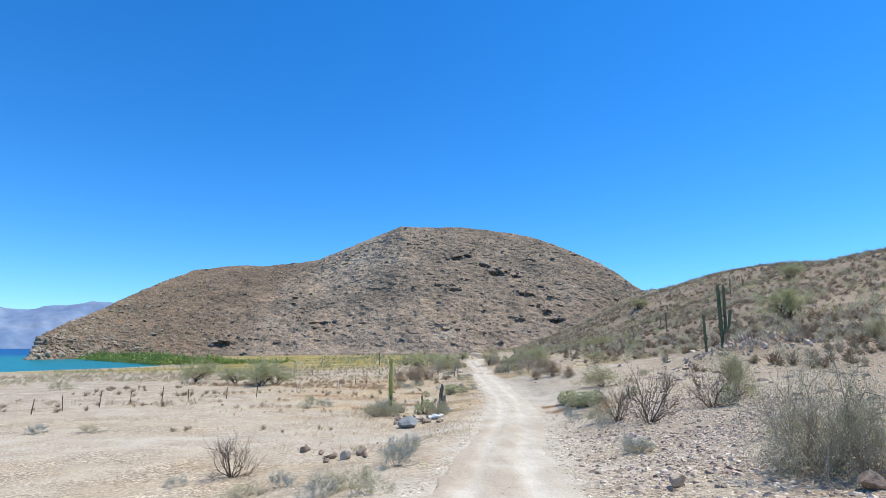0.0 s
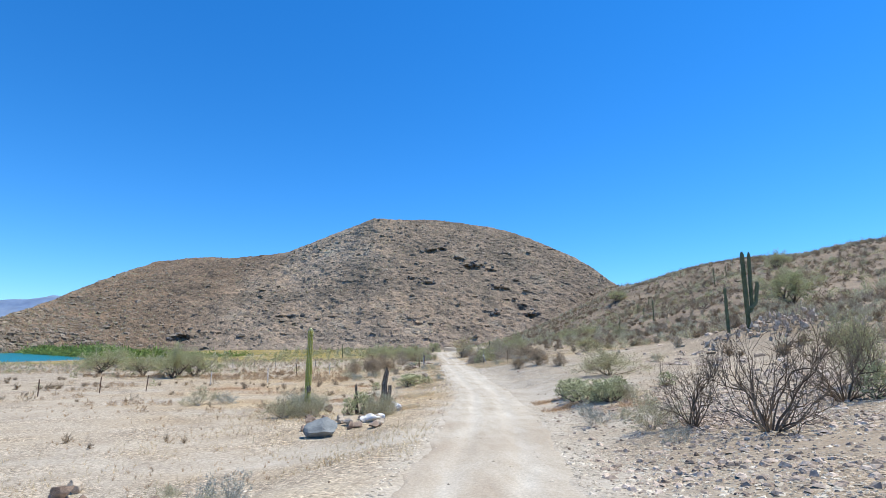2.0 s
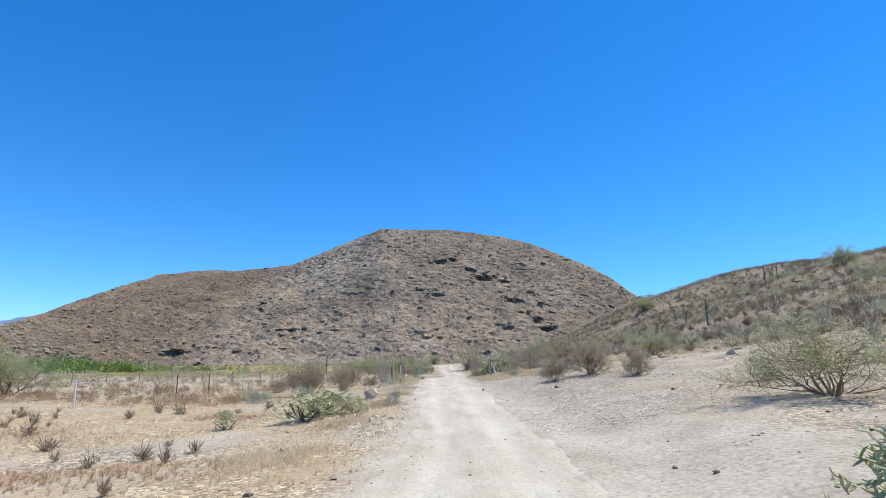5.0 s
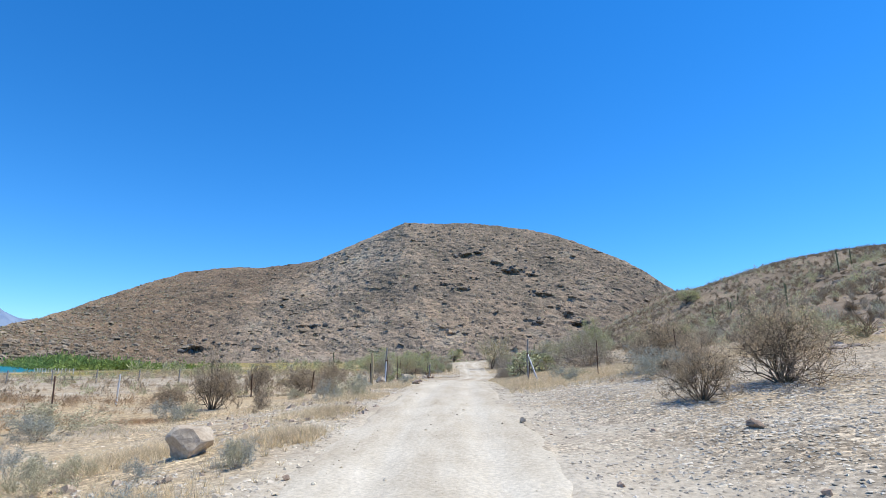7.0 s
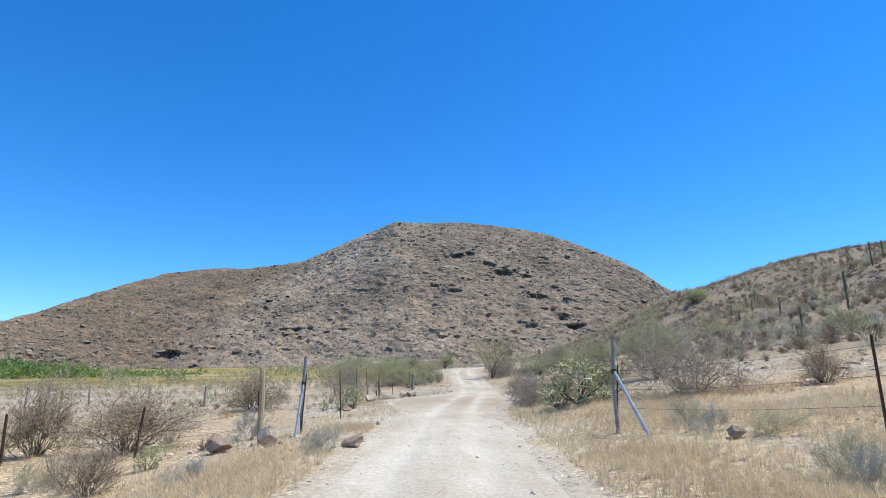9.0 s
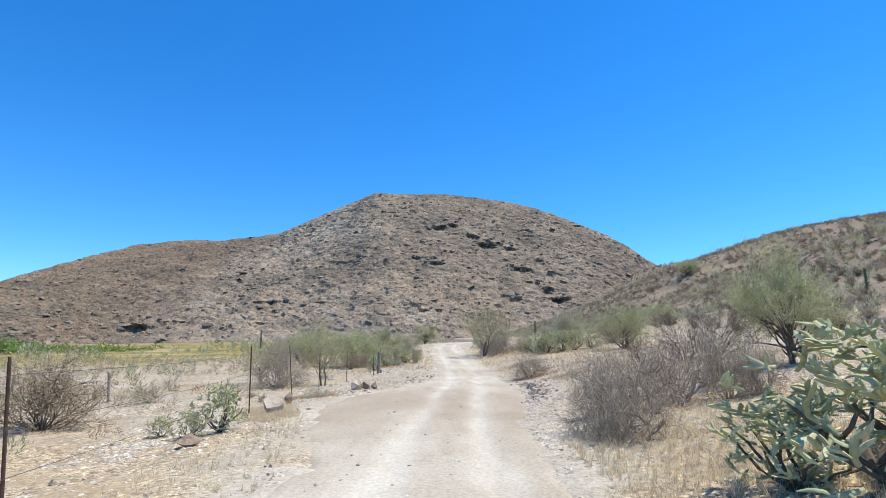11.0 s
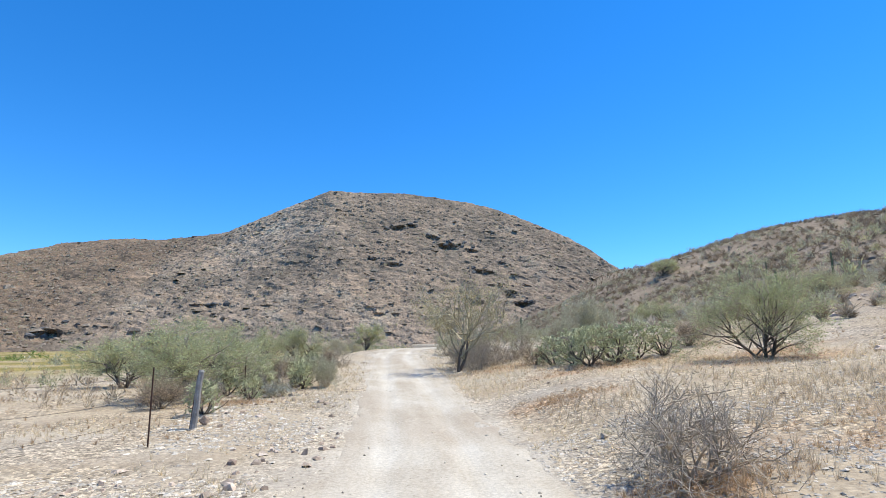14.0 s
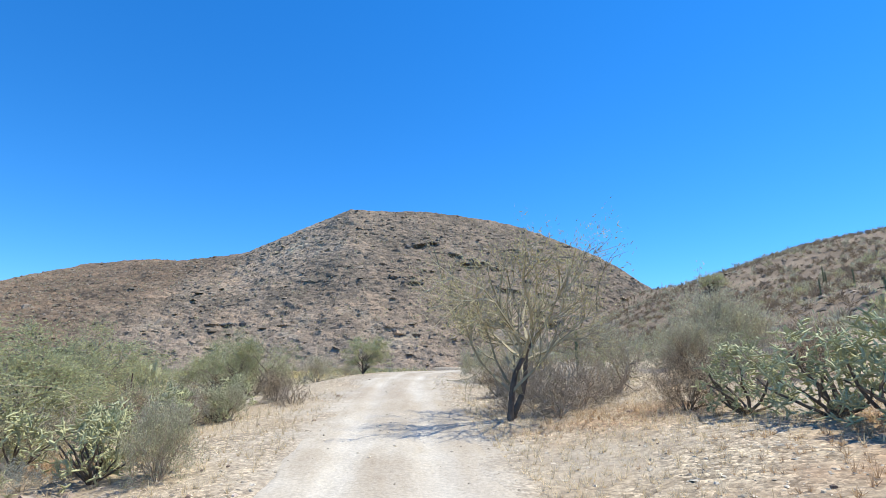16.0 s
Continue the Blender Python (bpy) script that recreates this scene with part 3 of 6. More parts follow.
    zone = zone * (1 + np.array((0.26, 0.27, 0.27)) * np.clip(pale, 0, 1.5)) * (1 + np.array((0.14, 0.16, 0.19)) * low)
    tone = np.concatenate([zone.reshape(-1, 3), np.ones((X.size, 1))], axis=1)
    ob.data.color_attributes.new("zone", 'FLOAT_COLOR', 'POINT').data.foreach_set("color", tone.ravel())
    return ob


mountain = tagged(mountain_mesh(), "bare brown rocky headland mountain with craggy ledges", "mountain", kind="structure")

# far range across the bay; distance haze is painted into its blue colours
M_FAR = material("painted_haze_range", [(0.12, 0.18, 0.30), (0.155, 0.22, 0.335), (0.23, 0.285, 0.37)], 0.004, 1.0, 0.0, 0.02, fine=0.12)


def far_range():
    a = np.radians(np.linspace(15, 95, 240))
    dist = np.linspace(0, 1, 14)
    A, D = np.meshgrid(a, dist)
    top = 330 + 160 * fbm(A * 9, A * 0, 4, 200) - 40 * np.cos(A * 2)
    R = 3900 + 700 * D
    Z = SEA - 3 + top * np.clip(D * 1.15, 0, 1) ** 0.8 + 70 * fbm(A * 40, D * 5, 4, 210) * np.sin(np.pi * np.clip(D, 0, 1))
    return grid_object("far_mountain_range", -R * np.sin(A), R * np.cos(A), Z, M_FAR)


tagged(far_range(), "mountain range across the bay with painted blue haze", "mountain range", kind="structure")

# ---- makers of plants, stones and posts ----
M_TWIG_TAN = material("dry_tan_twigs", [(0.23, 0.17, 0.115), (0.40, 0.315, 0.215)], 3, 0.9, 0.0, fine=0.2, island=0.35, translucent=0.25, spec=0.1)
M_TWIG_DARK = material("weathered_dark_twigs", [(0.17, 0.13, 0.095), (0.33, 0.26, 0.19)], 3, 0.9, 0.0, fine=0.2, island=0.45, translucent=0.25, spec=0.1)
M_TWIG_GREY = material("bleached_grey_twigs", [(0.36, 0.295, 0.215), (0.62, 0.53, 0.41)], 3, 0.9, 0.0, fine=0.2, island=0.3, translucent=0.25, spec=0.1)
M_TWIG_PALE = material("pale_straw_twigs", [(0.36, 0.31, 0.2), (0.5, 0.44, 0.3)], 3, 0.9, 0.0, fine=0.2, island=0.3, translucent=0.15, spec=0.1)
M_BARK = material("dark_bark", [(0.085, 0.065, 0.05), (0.2, 0.158, 0.12)], 6, 0.9, 0.6, 40, fine=0.3, dist=0.01)
M_LEAF_DRY = material("withered_tan_leaf", [(0.47, 0.36, 0.235), (0.66, 0.54, 0.38)], 2, 0.9, 0.0, island=0.35, translucent=0.4, spec=0.1)
M_LEAF_GREY = material("grey_green_leaf", [(0.44, 0.41, 0.27), (0.6, 0.565, 0.4)], 2, 0.85, 0.0, island=0.3, translucent=0.4, spec=0.15)
M_LEAF_BLUE = material("blue_grey_leaf", [(0.32, 0.34, 0.3), (0.45, 0.465, 0.41)], 2, 0.85, 0.0, island=0.3, translucent=0.35, spec=0.15)
M_LEAF_OLIVE = material("olive_leaf", [(0.38, 0.375, 0.2), (0.53, 0.51, 0.3)], 2, 0.8, 0.0, island=0.35, translucent=0.45, spec=0.2)
M_LEAF_GREEN = material("mesquite_leaf", [(0.36, 0.37, 0.19), (0.51, 0.515, 0.3)], 1.5, 0.75, 0.0, island=0.35, translucent=0.5, spec=0.2)
M_LEAF_VIVID = material("mangrove_leaf", [(0.16, 0.23, 0.06), (0.3, 0.38, 0.12)], 0.1, 0.7, 0.0, island=0.35, translucent=0.4, spec=0.2)
M_CACTUS = material("waxy_cactus_skin", [(0.28, 0.29, 0.14), (0.47, 0.465, 0.26), (0.7, 0.66, 0.46)], 3, 0.7, 0.4, 30, fine=0.2, dist=0.006, piece=0.25, spec=0.3)
M_CACTUS_TALL = material("old_cardon_skin", [(0.085, 0.105, 0.05), (0.15, 0.17, 0.09), (0.21, 0.215, 0.13)], 1.2, 0.75, 0.4, 20, fine=0.2, dist=0.01, spec=0.3)
M_CACTUS_YELLOW = material("yellow_green_cactus_skin", [(0.26, 0.25, 0.05), (0.42, 0.4, 0.09), (0.52, 0.49, 0.16)], 1.6, 0.7, 0.4, 20, fine=0.2, dist=0.01, spec=0.3)
M_DEADWOOD = material("charred_grey_deadwood", [(0.09, 0.068, 0.052), (0.2, 0.158, 0.12), (0.34, 0.285, 0.225)], 5, 0.9, 0.8, 30, fine=0.3, dist=0.015)
M_POSTWOOD = material("weathered_post_wood", [(0.36, 0.27, 0.155), (0.52, 0.41, 0.25)], 6, 0.85, 0.5, 40, fine=0.25, dist=0.006)
M_POSTGREY = material("silvered_post_wood", [(0.2, 0.185, 0.165), (0.36, 0.34, 0.31)], 6, 0.85, 0.5, 40, fine=0.2, dist=0.006)
M_POSTRUST = material("rusty_brown_steel", [(0.07, 0.04, 0.028), (0.15, 0.085, 0.06)], 8, 0.75, 0.3, 60, fine=0.25, dist=0.003, metal=0.3)
M_POSTWHITE = material("chalky_white_paint", [(0.55, 0.53, 0.5), (0.72, 0.70, 0.67)], 6, 0.8, 0.3, 40, fine=0.12, dist=0.003)
M_PIPE = material("galvanised_pipe", [(0.33, 0.35, 0.37), (0.5, 0.52, 0.54)], 8, 0.45, 0.2, 60, fine=0.12, dist=0.002, metal=0.7)
M_WHITESTONE = material("whitewashed_stone", [(0.55, 0.53, 0.5), (0.78, 0.76, 0.73)], 3, 0.85, 0.5, 20, fine=0.12, dist=0.01)
M_GREYSLAB = material("blue_grey_stone", [(0.12, 0.135, 0.14), (0.21, 0.225, 0.225), (0.3, 0.31, 0.30)], 1.5, 0.75, 0.5, 14, fine=0.18, dist=0.01)
M_PALESTONE = material("pale_tan_boulder", [(0.34, 0.27, 0.2), (0.47, 0.39, 0.3), (0.58, 0.51, 0.415)], 1.6, 0.9, 0.6, 14, fine=0.2, dist=0.015)
M_STRAW = material("straw_grass", [(0.58, 0.465, 0.3), (0.77, 0.655, 0.46)], 0.5, 0.9, 0.0, island=0.3, translucent=0.4, spec=0.1)
M_RUST_GRASS = material("russet_dead_herb", [(0.4, 0.27, 0.155), (0.53, 0.385, 0.245)], 0.5, 0.9, 0.0, island=0.3, translucent=0.4, spec=0.1)
M_WIRE = material("dull_fence_wire", [(0.12, 0.11, 0.1), (0.2, 0.18, 0.16)], 10, 0.6, 0.0, metal=0.5)


def raw_mesh(name, verts, faces, mat, smooth=False):
    me = bpy.data.meshes.new(name)
    me.from_pydata(verts, [], faces)
    me.materials.append(mat)
    if smooth:
        me.polygons.foreach_set("use_smooth", [True] * len(me.polygons))
    me.update()
    return me


def part(name, mesh, parent, label=""):
    ob = new(name, mesh)
    ob.parent = parent
    if label:
        tagged(ob, label)
    return ob


def tubes(lines, sides=3):
    """Tapered tubes along polylines of (point, radius)."""
    verts, faces = [], []
    for line in lines:
        first = len(verts)
        n = len(line)
        for k, (p, r) in enumerate(line):
            d = (line[min(k + 1, n - 1)][0] - line[max(k - 1, 0)][0])
            d = d.normalized() if d.length > 1e-9 else Vector((0, 0, 1))
            a = d.orthogonal().normalized()
            b = d.cross(a)
            for j in range(sides):
                w = 2 * math.pi * j / sides
                verts.append(p + (a * math.cos(w) + b * math.sin(w)) * r)
        for k in range(n - 1):
            for j in range(sides):
                q = first + k * sides
                faces.append((q + j, q + (j + 1) % sides, q + sides + (j + 1) % sides, q + sides + j))
    return verts, faces


def grow(rng, p, d, length, radius, depth, lines, tips, bend=0.35, lift=0.1, kids=(3, 4), ratio=0.62, spread=0.75, segs=4):
    """One limb and, from it, thinner ones; their ends go to tips."""
    line = [(p.copy(), radius)]
    nodes = []
    if depth == 0:
        segs = 2
    for k in range(segs):
        d = (d + Vector((rng.gauss(0, bend), rng.gauss(0, bend), rng.gauss(0, bend) + lift)) * 0.55).normalized()
        p = p + d * (length / segs)
        line.append((p.copy(), radius * (1 - 0.75 * (k + 1) / segs)))
        nodes.append((p.copy(), d.copy()))
    lines.append(line)
    if depth == 0:
        tips.extend(nodes)
        return
    for _ in range(rng.randint(*kids)):
        q, e = nodes[rng.randrange(max(1, segs // 3), segs)]
        side = Vector((rng.gauss(0, 1), rng.gauss(0, 1), rng.gauss(0, 0.7))).normalized()
        grow(rng, q, (e + side * spread).normalized(), length * ratio * rng.uniform(0.75, 1.2), radius * 0.5, depth - 1, lines, tips, bend, lift, kids, ratio, spread, segs)


def leaves(rng, tips, count, length, width, scatter):
    """Small folded blades round the twig ends."""
    verts, faces = [], []
    for _ in range(count):
        p, d = tips[rng.randrange(len(tips))]
        c = p + Vector((rng.gauss(0, scatter), rng.gauss(0, scatter), rng.gauss(0, scatter)))
        a = (d + Vector((rng.gauss(0, 0.8), rng.gauss(0, 0.8), rng.gauss(0, 0.8)))).normalized()
        b = a.cross(Vector((rng.gauss(0, 1), rng.gauss(0, 1), rng.gauss(0, 1)))).normalized()
        L, w = length * rng.uniform(0.6, 1.3), width * rng.uniform(0.6, 1.3)
        i = len(verts)
        verts += [c - a * L * 0.5 - b * w, c - a * L * 0.4 + b * w, c + a * L * 0.6]
        faces.append((i, i + 1, i + 2))
    return verts, faces


def fit_unit(parts_list):
    """Scales what was grown to one metre high and one metre across, on its base."""
    vs = [v for verts, _ in parts_list for v in verts]
    top = sorted(v.z for v in vs)[int(len(vs) * 0.985)]
    wide = 2 * sorted(math.hypot(v.x, v.y) for v in vs)[int(len(vs) * 0.93)]
    for verts, _ in parts_list:
        for v in verts:
            v.x, v.y, v.z = v.x / wide, v.y / wide, v.z / top
    return parts_list


def shrub(name, seed, stems, depth, twig_mat, leaf_mat=None, leaf_count=0, leaf=(0.05, 0.012), splay=0.8, kids=(3, 4), bend=0.3, lift=0.12, radius=0.016, scatter=0.03, ratio=0.6, spread=0.7):
    """A many-stemmed bush: the twigs one mesh, the leaves another."""
    rng = random.Random(seed)
    lines, tips = [], []
    for k in range(stems):
        a = 2 * math.pi * (k + rng.random()) / stems
        tilt = splay * rng.uniform(0.25, 1.1)
        d = Vector((math.cos(a) * math.sin(tilt), math.sin(a) * math.sin(tilt), math.cos(tilt)))
        grow(rng, Vector((math.cos(a) * 0.04, math.sin(a) * 0.04, -0.03)), d, rng.uniform(0.45, 0.7), radius * rng.uniform(0.7, 1.3), depth, lines, tips, bend, lift, kids, ratio, spread)
    geo = [tubes(lines, 3)]
    if leaf_count:
        geo.append(leaves(rng, tips, leaf_count, leaf[0], leaf[1], scatter))
    fit_unit(geo)
    ob = new(name)
    part("brushwood", raw_mesh("brushwood", *geo[0], twig_mat), ob)
    if leaf_count:
        part("foliage", raw_mesh("foliage", *geo[1], leaf_mat), ob)
    return ob


def tree(name, seed, trunks, leaf_mat, leaf_count, leaf=(0.05, 0.008), open_crown=0.6, low=0, twig_mat=None, kids=(3, 4)):
    """A small desert tree: forked trunk, bark limbs, fine twigs, feathery leaves."""
    rng = random.Random(seed)
    wood, fine, tips = [], [], []
    for k in range(trunks):
        a = 2 * math.pi * (k + rng.random() * 0.6) / trunks
        tilt = rng.uniform(0.15, 0.55) if trunks > 1 else rng.uniform(0.05, 0.2)
        d = Vector((math.cos(a) * math.sin(tilt), math.sin(a) * math.sin(tilt), math.cos(tilt)))
        p, r = Vector((math.cos(a) * 0.03, math.sin(a) * 0.03, -0.04)), (0.035 if twig_mat is None else 0.026) / math.sqrt(trunks)
        line = [(p.copy(), r * 1.35)]
        for s in range(5):
            d = (d + Vector((rng.gauss(0, 0.2), rng.gauss(0, 0.2), 0.05))).normalized()
            p = p + d * 0.085
            line.append((p.copy(), r * (1 - 0.09 * s)))
            if s >= low:
                for _ in range(3 if s > 2 else 2):
                    b = rng.random() * 2 * math.pi
                    e = (d + Vector((math.cos(b), math.sin(b), rng.uniform(-0.35, 0.5))) * open_crown * 1.6).normalized()
                    limb, ends = [], []
                    grow(rng, p, e, rng.uniform(0.3, 0.44) * (0.6 + 0.55 * open_crown), r * 0.55, 2, limb, ends, 0.32, 0.1, kids, 0.62, 0.8)
                    (wood if twig_mat is None or s < 1 else fine).append(limb[0])
                    fine.extend(limb[1:])
                    tips.extend(ends)
        wood.append(line)
    for line in fine:
        for q, _ in line:
            q.z = q.z if q.z < 0.8 else 0.8 + (q.z - 0.8) * 0.4
    geo = fit_unit([tubes(wood, 6), tubes(fine, 3), leaves(rng, tips, leaf_count, leaf[0], leaf[1], 0.03)])
    ob = new(name)
    part("trunk", raw_mesh("trunk", *geo[0], M_BARK, True), ob, "dark gnarled trunk and limbs")
    part("brushwood", raw_mesh("brushwood", *geo[1], twig_mat or M_TWIG_GREY), ob)
    part("crown", raw_mesh("crown", *geo[2], leaf_mat), ob)
    return ob


def ribbed_stem(points, radius, ribs, depth=0.22, per=2, round_top=True):
    """A fluted cactus stem along points; radius gives its run from base to tip."""
    verts, faces, rings = [], [], []
    n = len(points)
    sides = ribs * per
    for k, p in enumerate(points):
        d = (points[min(k + 1, n - 1)] - points[max(k - 1, 0)]).normalized()
        a = d.cross(Vector((0.31, 0.95, 0.02))).normalized()
        b = d.cross(a)
        r = radius(k / (n - 1))
        ring = []
        for j in range(sides):
            w = 2 * math.pi * j / sides
            q = r * (1 - depth * (0.5 - 0.5 * math.cos(ribs * w)))
            ring.append(len(verts))
            verts.append(p + (a * math.cos(w) + b * math.sin(w)) * q)
        rings.append(ring)
    for r0, r1 in zip(rings, rings[1:]):
        for j in range(sides):
            faces.append((r0[j], r0[(j + 1) % sides], r1[(j + 1) % sides], r1[j]))
    faces.append(tuple(reversed(rings[0])))
    faces.append(tuple(rings[-1]))
    return verts, faces


def round_end(base, tip=0.35, swell=0.1):
    """Radius along a stem: a waist at the foot, a swell, a domed end."""
    def r(t):
        dome = math.sqrt(max(0.0, 1 - max(0.0, (t - 0.93) / 0.075) ** 2)) if t > 0.93 else 1.0
        return base * (0.82 + swell * math.sin(math.pi * min(1, t * 1.2)) + 0.08 * t) * max(0.12, dome)
    return r


def bent_path(start, direction, length, curl, n, rng, wob=0.0):
    p, d = start.copy(), direction.normalized()
    out = [p.copy()]
    for k in range(n):
        d = (d + Vector((rng.gauss(0, wob), rng.gauss(0, wob), curl))).normalized()
        p = p + d * (length / n)
        out.append(p.copy())
    return out


def cactus_clump(seed, arms=110, size=1.0):
    """Thicket of short ribbed arms on crooked dark limbs, dense on the outside."""
    rng = random.Random(seed)
    ob = new("cactus_thicket")
    for k in range(10):
        a = 2 * math.pi * (k + rng.random() * 0.8) / 10
        path = bent_path(Vector((0, 0, 0.0)), Vector((math.cos(a), math.sin(a), rng.uniform(0.3, 1.4))), rng.uniform(0.4, 0.62), 0.08, 7, rng, 0.26)
        part("limb", raw_mesh("limb", *tubes([[(p, 0.017 * (1 - 0.08 * i)) for i, p in enumerate(path)]], 5), M_BARK), ob, "crooked dark woody limb")
    shapes = []
    for k in range(14):
        path = bent_path(Vector((0, 0, 0)), Vector((0.2, 0, 1)), rng.uniform(0.1, 0.17), rng.uniform(-0.12, 0.12), 4, rng, 0.32)
        verts, faces = ribbed_stem(path, round_end(rng.uniform(0.0105, 0.0135)), 3, 0.3)
        for f in range(3):
            b = rng.random() * 2 * math.pi
            fork = bent_path(path[rng.randint(1, 3)], Vector((math.cos(b), math.sin(b), rng.uniform(0.1, 1.0))), rng.uniform(0.06, 0.12), rng.uniform(0, 0.3), 3, rng, 0.3)
            more_v, more_f = ribbed_stem(fork, round_end(rng.uniform(0.0095, 0.0125)), 3, 0.3)
            n = len(verts)
            verts += more_v
            faces += [tuple(i + n for i in q) for q in more_f]
        shapes.append(raw_mesh("arm", verts, faces, M_CACTUS))
    for k in range(arms):
        a = rng.random() * 2 * math.pi
        up = rng.random() ** 0.8
        lobe = 0.72 + 0.28 * math.sin(3 * a + seed) * math.sin(2 * a + seed * 2)
        r = 0.5 * math.sqrt(max(0.05, 1 - (up * 0.9) ** 2)) * lobe * rng.uniform(0.5, 1.0)
        s = Vector((math.cos(a) * r, math.sin(a) * r, 0.04 + up * 0.72 * (0.7 + 0.3 * lobe)))
        b = rng.random() * 2 * math.pi
        out = Vector((s.x * 0.8 + math.cos(b) * 0.6, s.y * 0.8 + math.sin(b) * 0.6, rng.uniform(-0.25, 1.2)))
        o = part("arm", shapes[k % 14], ob)
        o.matrix_basis = Matrix.Translation(s) @ out.to_track_quat('Z', 'Y').to_matrix().to_4x4() @ pose(0, 0, 0, 0, 0, rng.uniform(0, 360)) @ Matrix.Scale(size, 4)
    return ob


def tall_cactus(seed, height, radius, mat, arms=(), ribs=13, spines=None):
    """Column cactus in metres; arms: (height of the elbow, turn, length, reach)."""
    rng = random.Random(seed)
    ob = new("tall_cactus")
    trunk = [Vector((0.008 * rng.gauss(0, 1), 0.008 * rng.gauss(0, 1), -0.15 + (height + 0.15) * k / 24)) for k in range(25)]
    full = round_end(radius)
    waist = [rng.uniform(0.15, 0.92) for _ in range(7)]
    girth = lambda t: full(t) * (1 - 0.085 * sum(math.exp(-((t - w) / 0.03) ** 2) for w in waist))
    column = part("column", raw_mesh("column", *ribbed_stem(trunk, girth, ribs, 0.3), mat), ob)
    if spines:
        for j in range(ribs):
            w = 2 * math.pi * j / ribs
            row = [(Vector((math.sin(w), math.cos(w), 0)) * girth(k / 48) * 0.985 + Vector((0, 0, -0.15 + (height + 0.15) * k / 48)), (0.005, 0.017)[k % 2] * rng.uniform(0.7, 1.3)) for k in range(6, 48)]
            part("rib_edge", raw_mesh("rib_edge", *tubes([row], 3), spines), column, "pale spiny rib edge")
        cap = [(Vector((0.015 * rng.gauss(0, 1), 0.015 * rng.gauss(0, 1), height - 0.12)), radius * 0.62), (Vector((0, 0, height - 0.02)), radius * 0.5), (Vector((0, 0, height + 0.02)), radius * 0.3)]
        part("woolly_tip", raw_mesh("woolly_tip", *tubes([cap], 9), spines), column, "pale woolly tip")
        scar = [(Vector((radius * 0.2, -radius * 0.25, height * 0.27)), radius * 0.5), (Vector((radius * 0.25, -radius * 0.3, height * 0.31)), radius * 0.85), (Vector((radius * 0.2, -radius * 0.25, height * 0.355)), radius * 0.45)]
        part("scar", raw_mesh("scar", *tubes([scar], 9), M_DEADWOOD, True), column, "brown corky scar on the stem")
    for z, turn, length, reach in arms:
        o = Vector((math.cos(turn), math.sin(turn), 0))
        path = [Vector((0, 0, z)) + o * (radius * 0.5)]
        for k in range(1, 5):
            w = math.pi / 2 * k / 4
            path.append(Vector((0, 0, z)) + o * (radius * 0.5 + reach * math.sin(w)) + Vector((0, 0, reach * (1 - math.cos(w)))))
        top = path[-1]
        for k in range(1, 15):
            path.append(top + Vector((o.x * 0.02 * k, o.y * 0.02 * k, length * k / 14)))
        part("arm", raw_mesh("arm", *ribbed_stem(path, round_end(radius * 0.78), ribs - 2, 0.2), mat), ob)
    return ob


def stone_mesh(name, seed, mat, cuts=3, rough=0.28, flat=0.7, near=(0.2, 0.36)):
    """A broken lump one metre across that sits on its base."""
    rng = random.Random(seed)
    bm = bmesh.new()
    bmesh.ops.create_icosphere(bm, subdivisions=cuts, radius=0.5)
    planes = [(Vector((rng.gauss(0, 1), rng.gauss(0, 1), rng.gauss(0, 1))).normalized(), rng.uniform(*near)) for _ in range(13)]
    off = Vector((rng.random() * 50, rng.random() * 50, rng.random() * 50))
    for v in bm.verts:
        for nrm, dist in planes:
            over = v.co.dot(nrm) - dist
            if over > 0:
                v.co -= nrm * over
        v.co *= 1 + rough * 0.5 * noise.noise(v.co * 2.6 + off) + rough * 0.25 * noise.noise(v.co * 7 + off)
        v.co.z *= flat
    low = min(v.co.z for v in bm.verts)
    high = max(v.co.z for v in bm.verts)
    for v in bm.verts:
        v.co.z = (v.co.z - low) / (high - low) - 0.14
    me = bpy.data.meshes.new(name)
    bm.to_mesh(me)
    bm.free()
    me.materials.append(mat)
    return me


def post_mesh(name, radius, mat, seed, sides=8, taper=0.85, wobble=0.0):
    """A round post one metre high with worn edges and a slanted top."""
    rng = random.Random(seed)
    verts, faces = [], []
    levels = (-0.1, 0.0, 0.2, 0.4, 0.6, 0.8, 0.97, 1.0)
    for z in levels:
        dx, dy = rng.gauss(0, wobble), rng.gauss(0, wobble)
        r = radius * (1 - (1 - taper) * z) * (0.8 if z == 1.0 else 1)
        for j in range(sides):
            w = 2 * math.pi * j / sides
            verts.append((dx + math.cos(w) * r * (1 + 0.12 * wobble / max(radius, 1e-6) * rng.uniform(-1, 1)), dy + math.sin(w) * r, z))
    for k in range(len(levels) - 1):
        for j in range(sides):
            q = k * sides
            faces.append((q + j, q + (j + 1) % sides, q + sides + (j + 1) % sides, q + sides + j))
    faces.append(tuple(range((len(levels) - 1) * sides, len(levels) * sides)))
    return raw_mesh(name, verts, faces, mat)


def ground_at(x, y):
    return float(land(x, y))


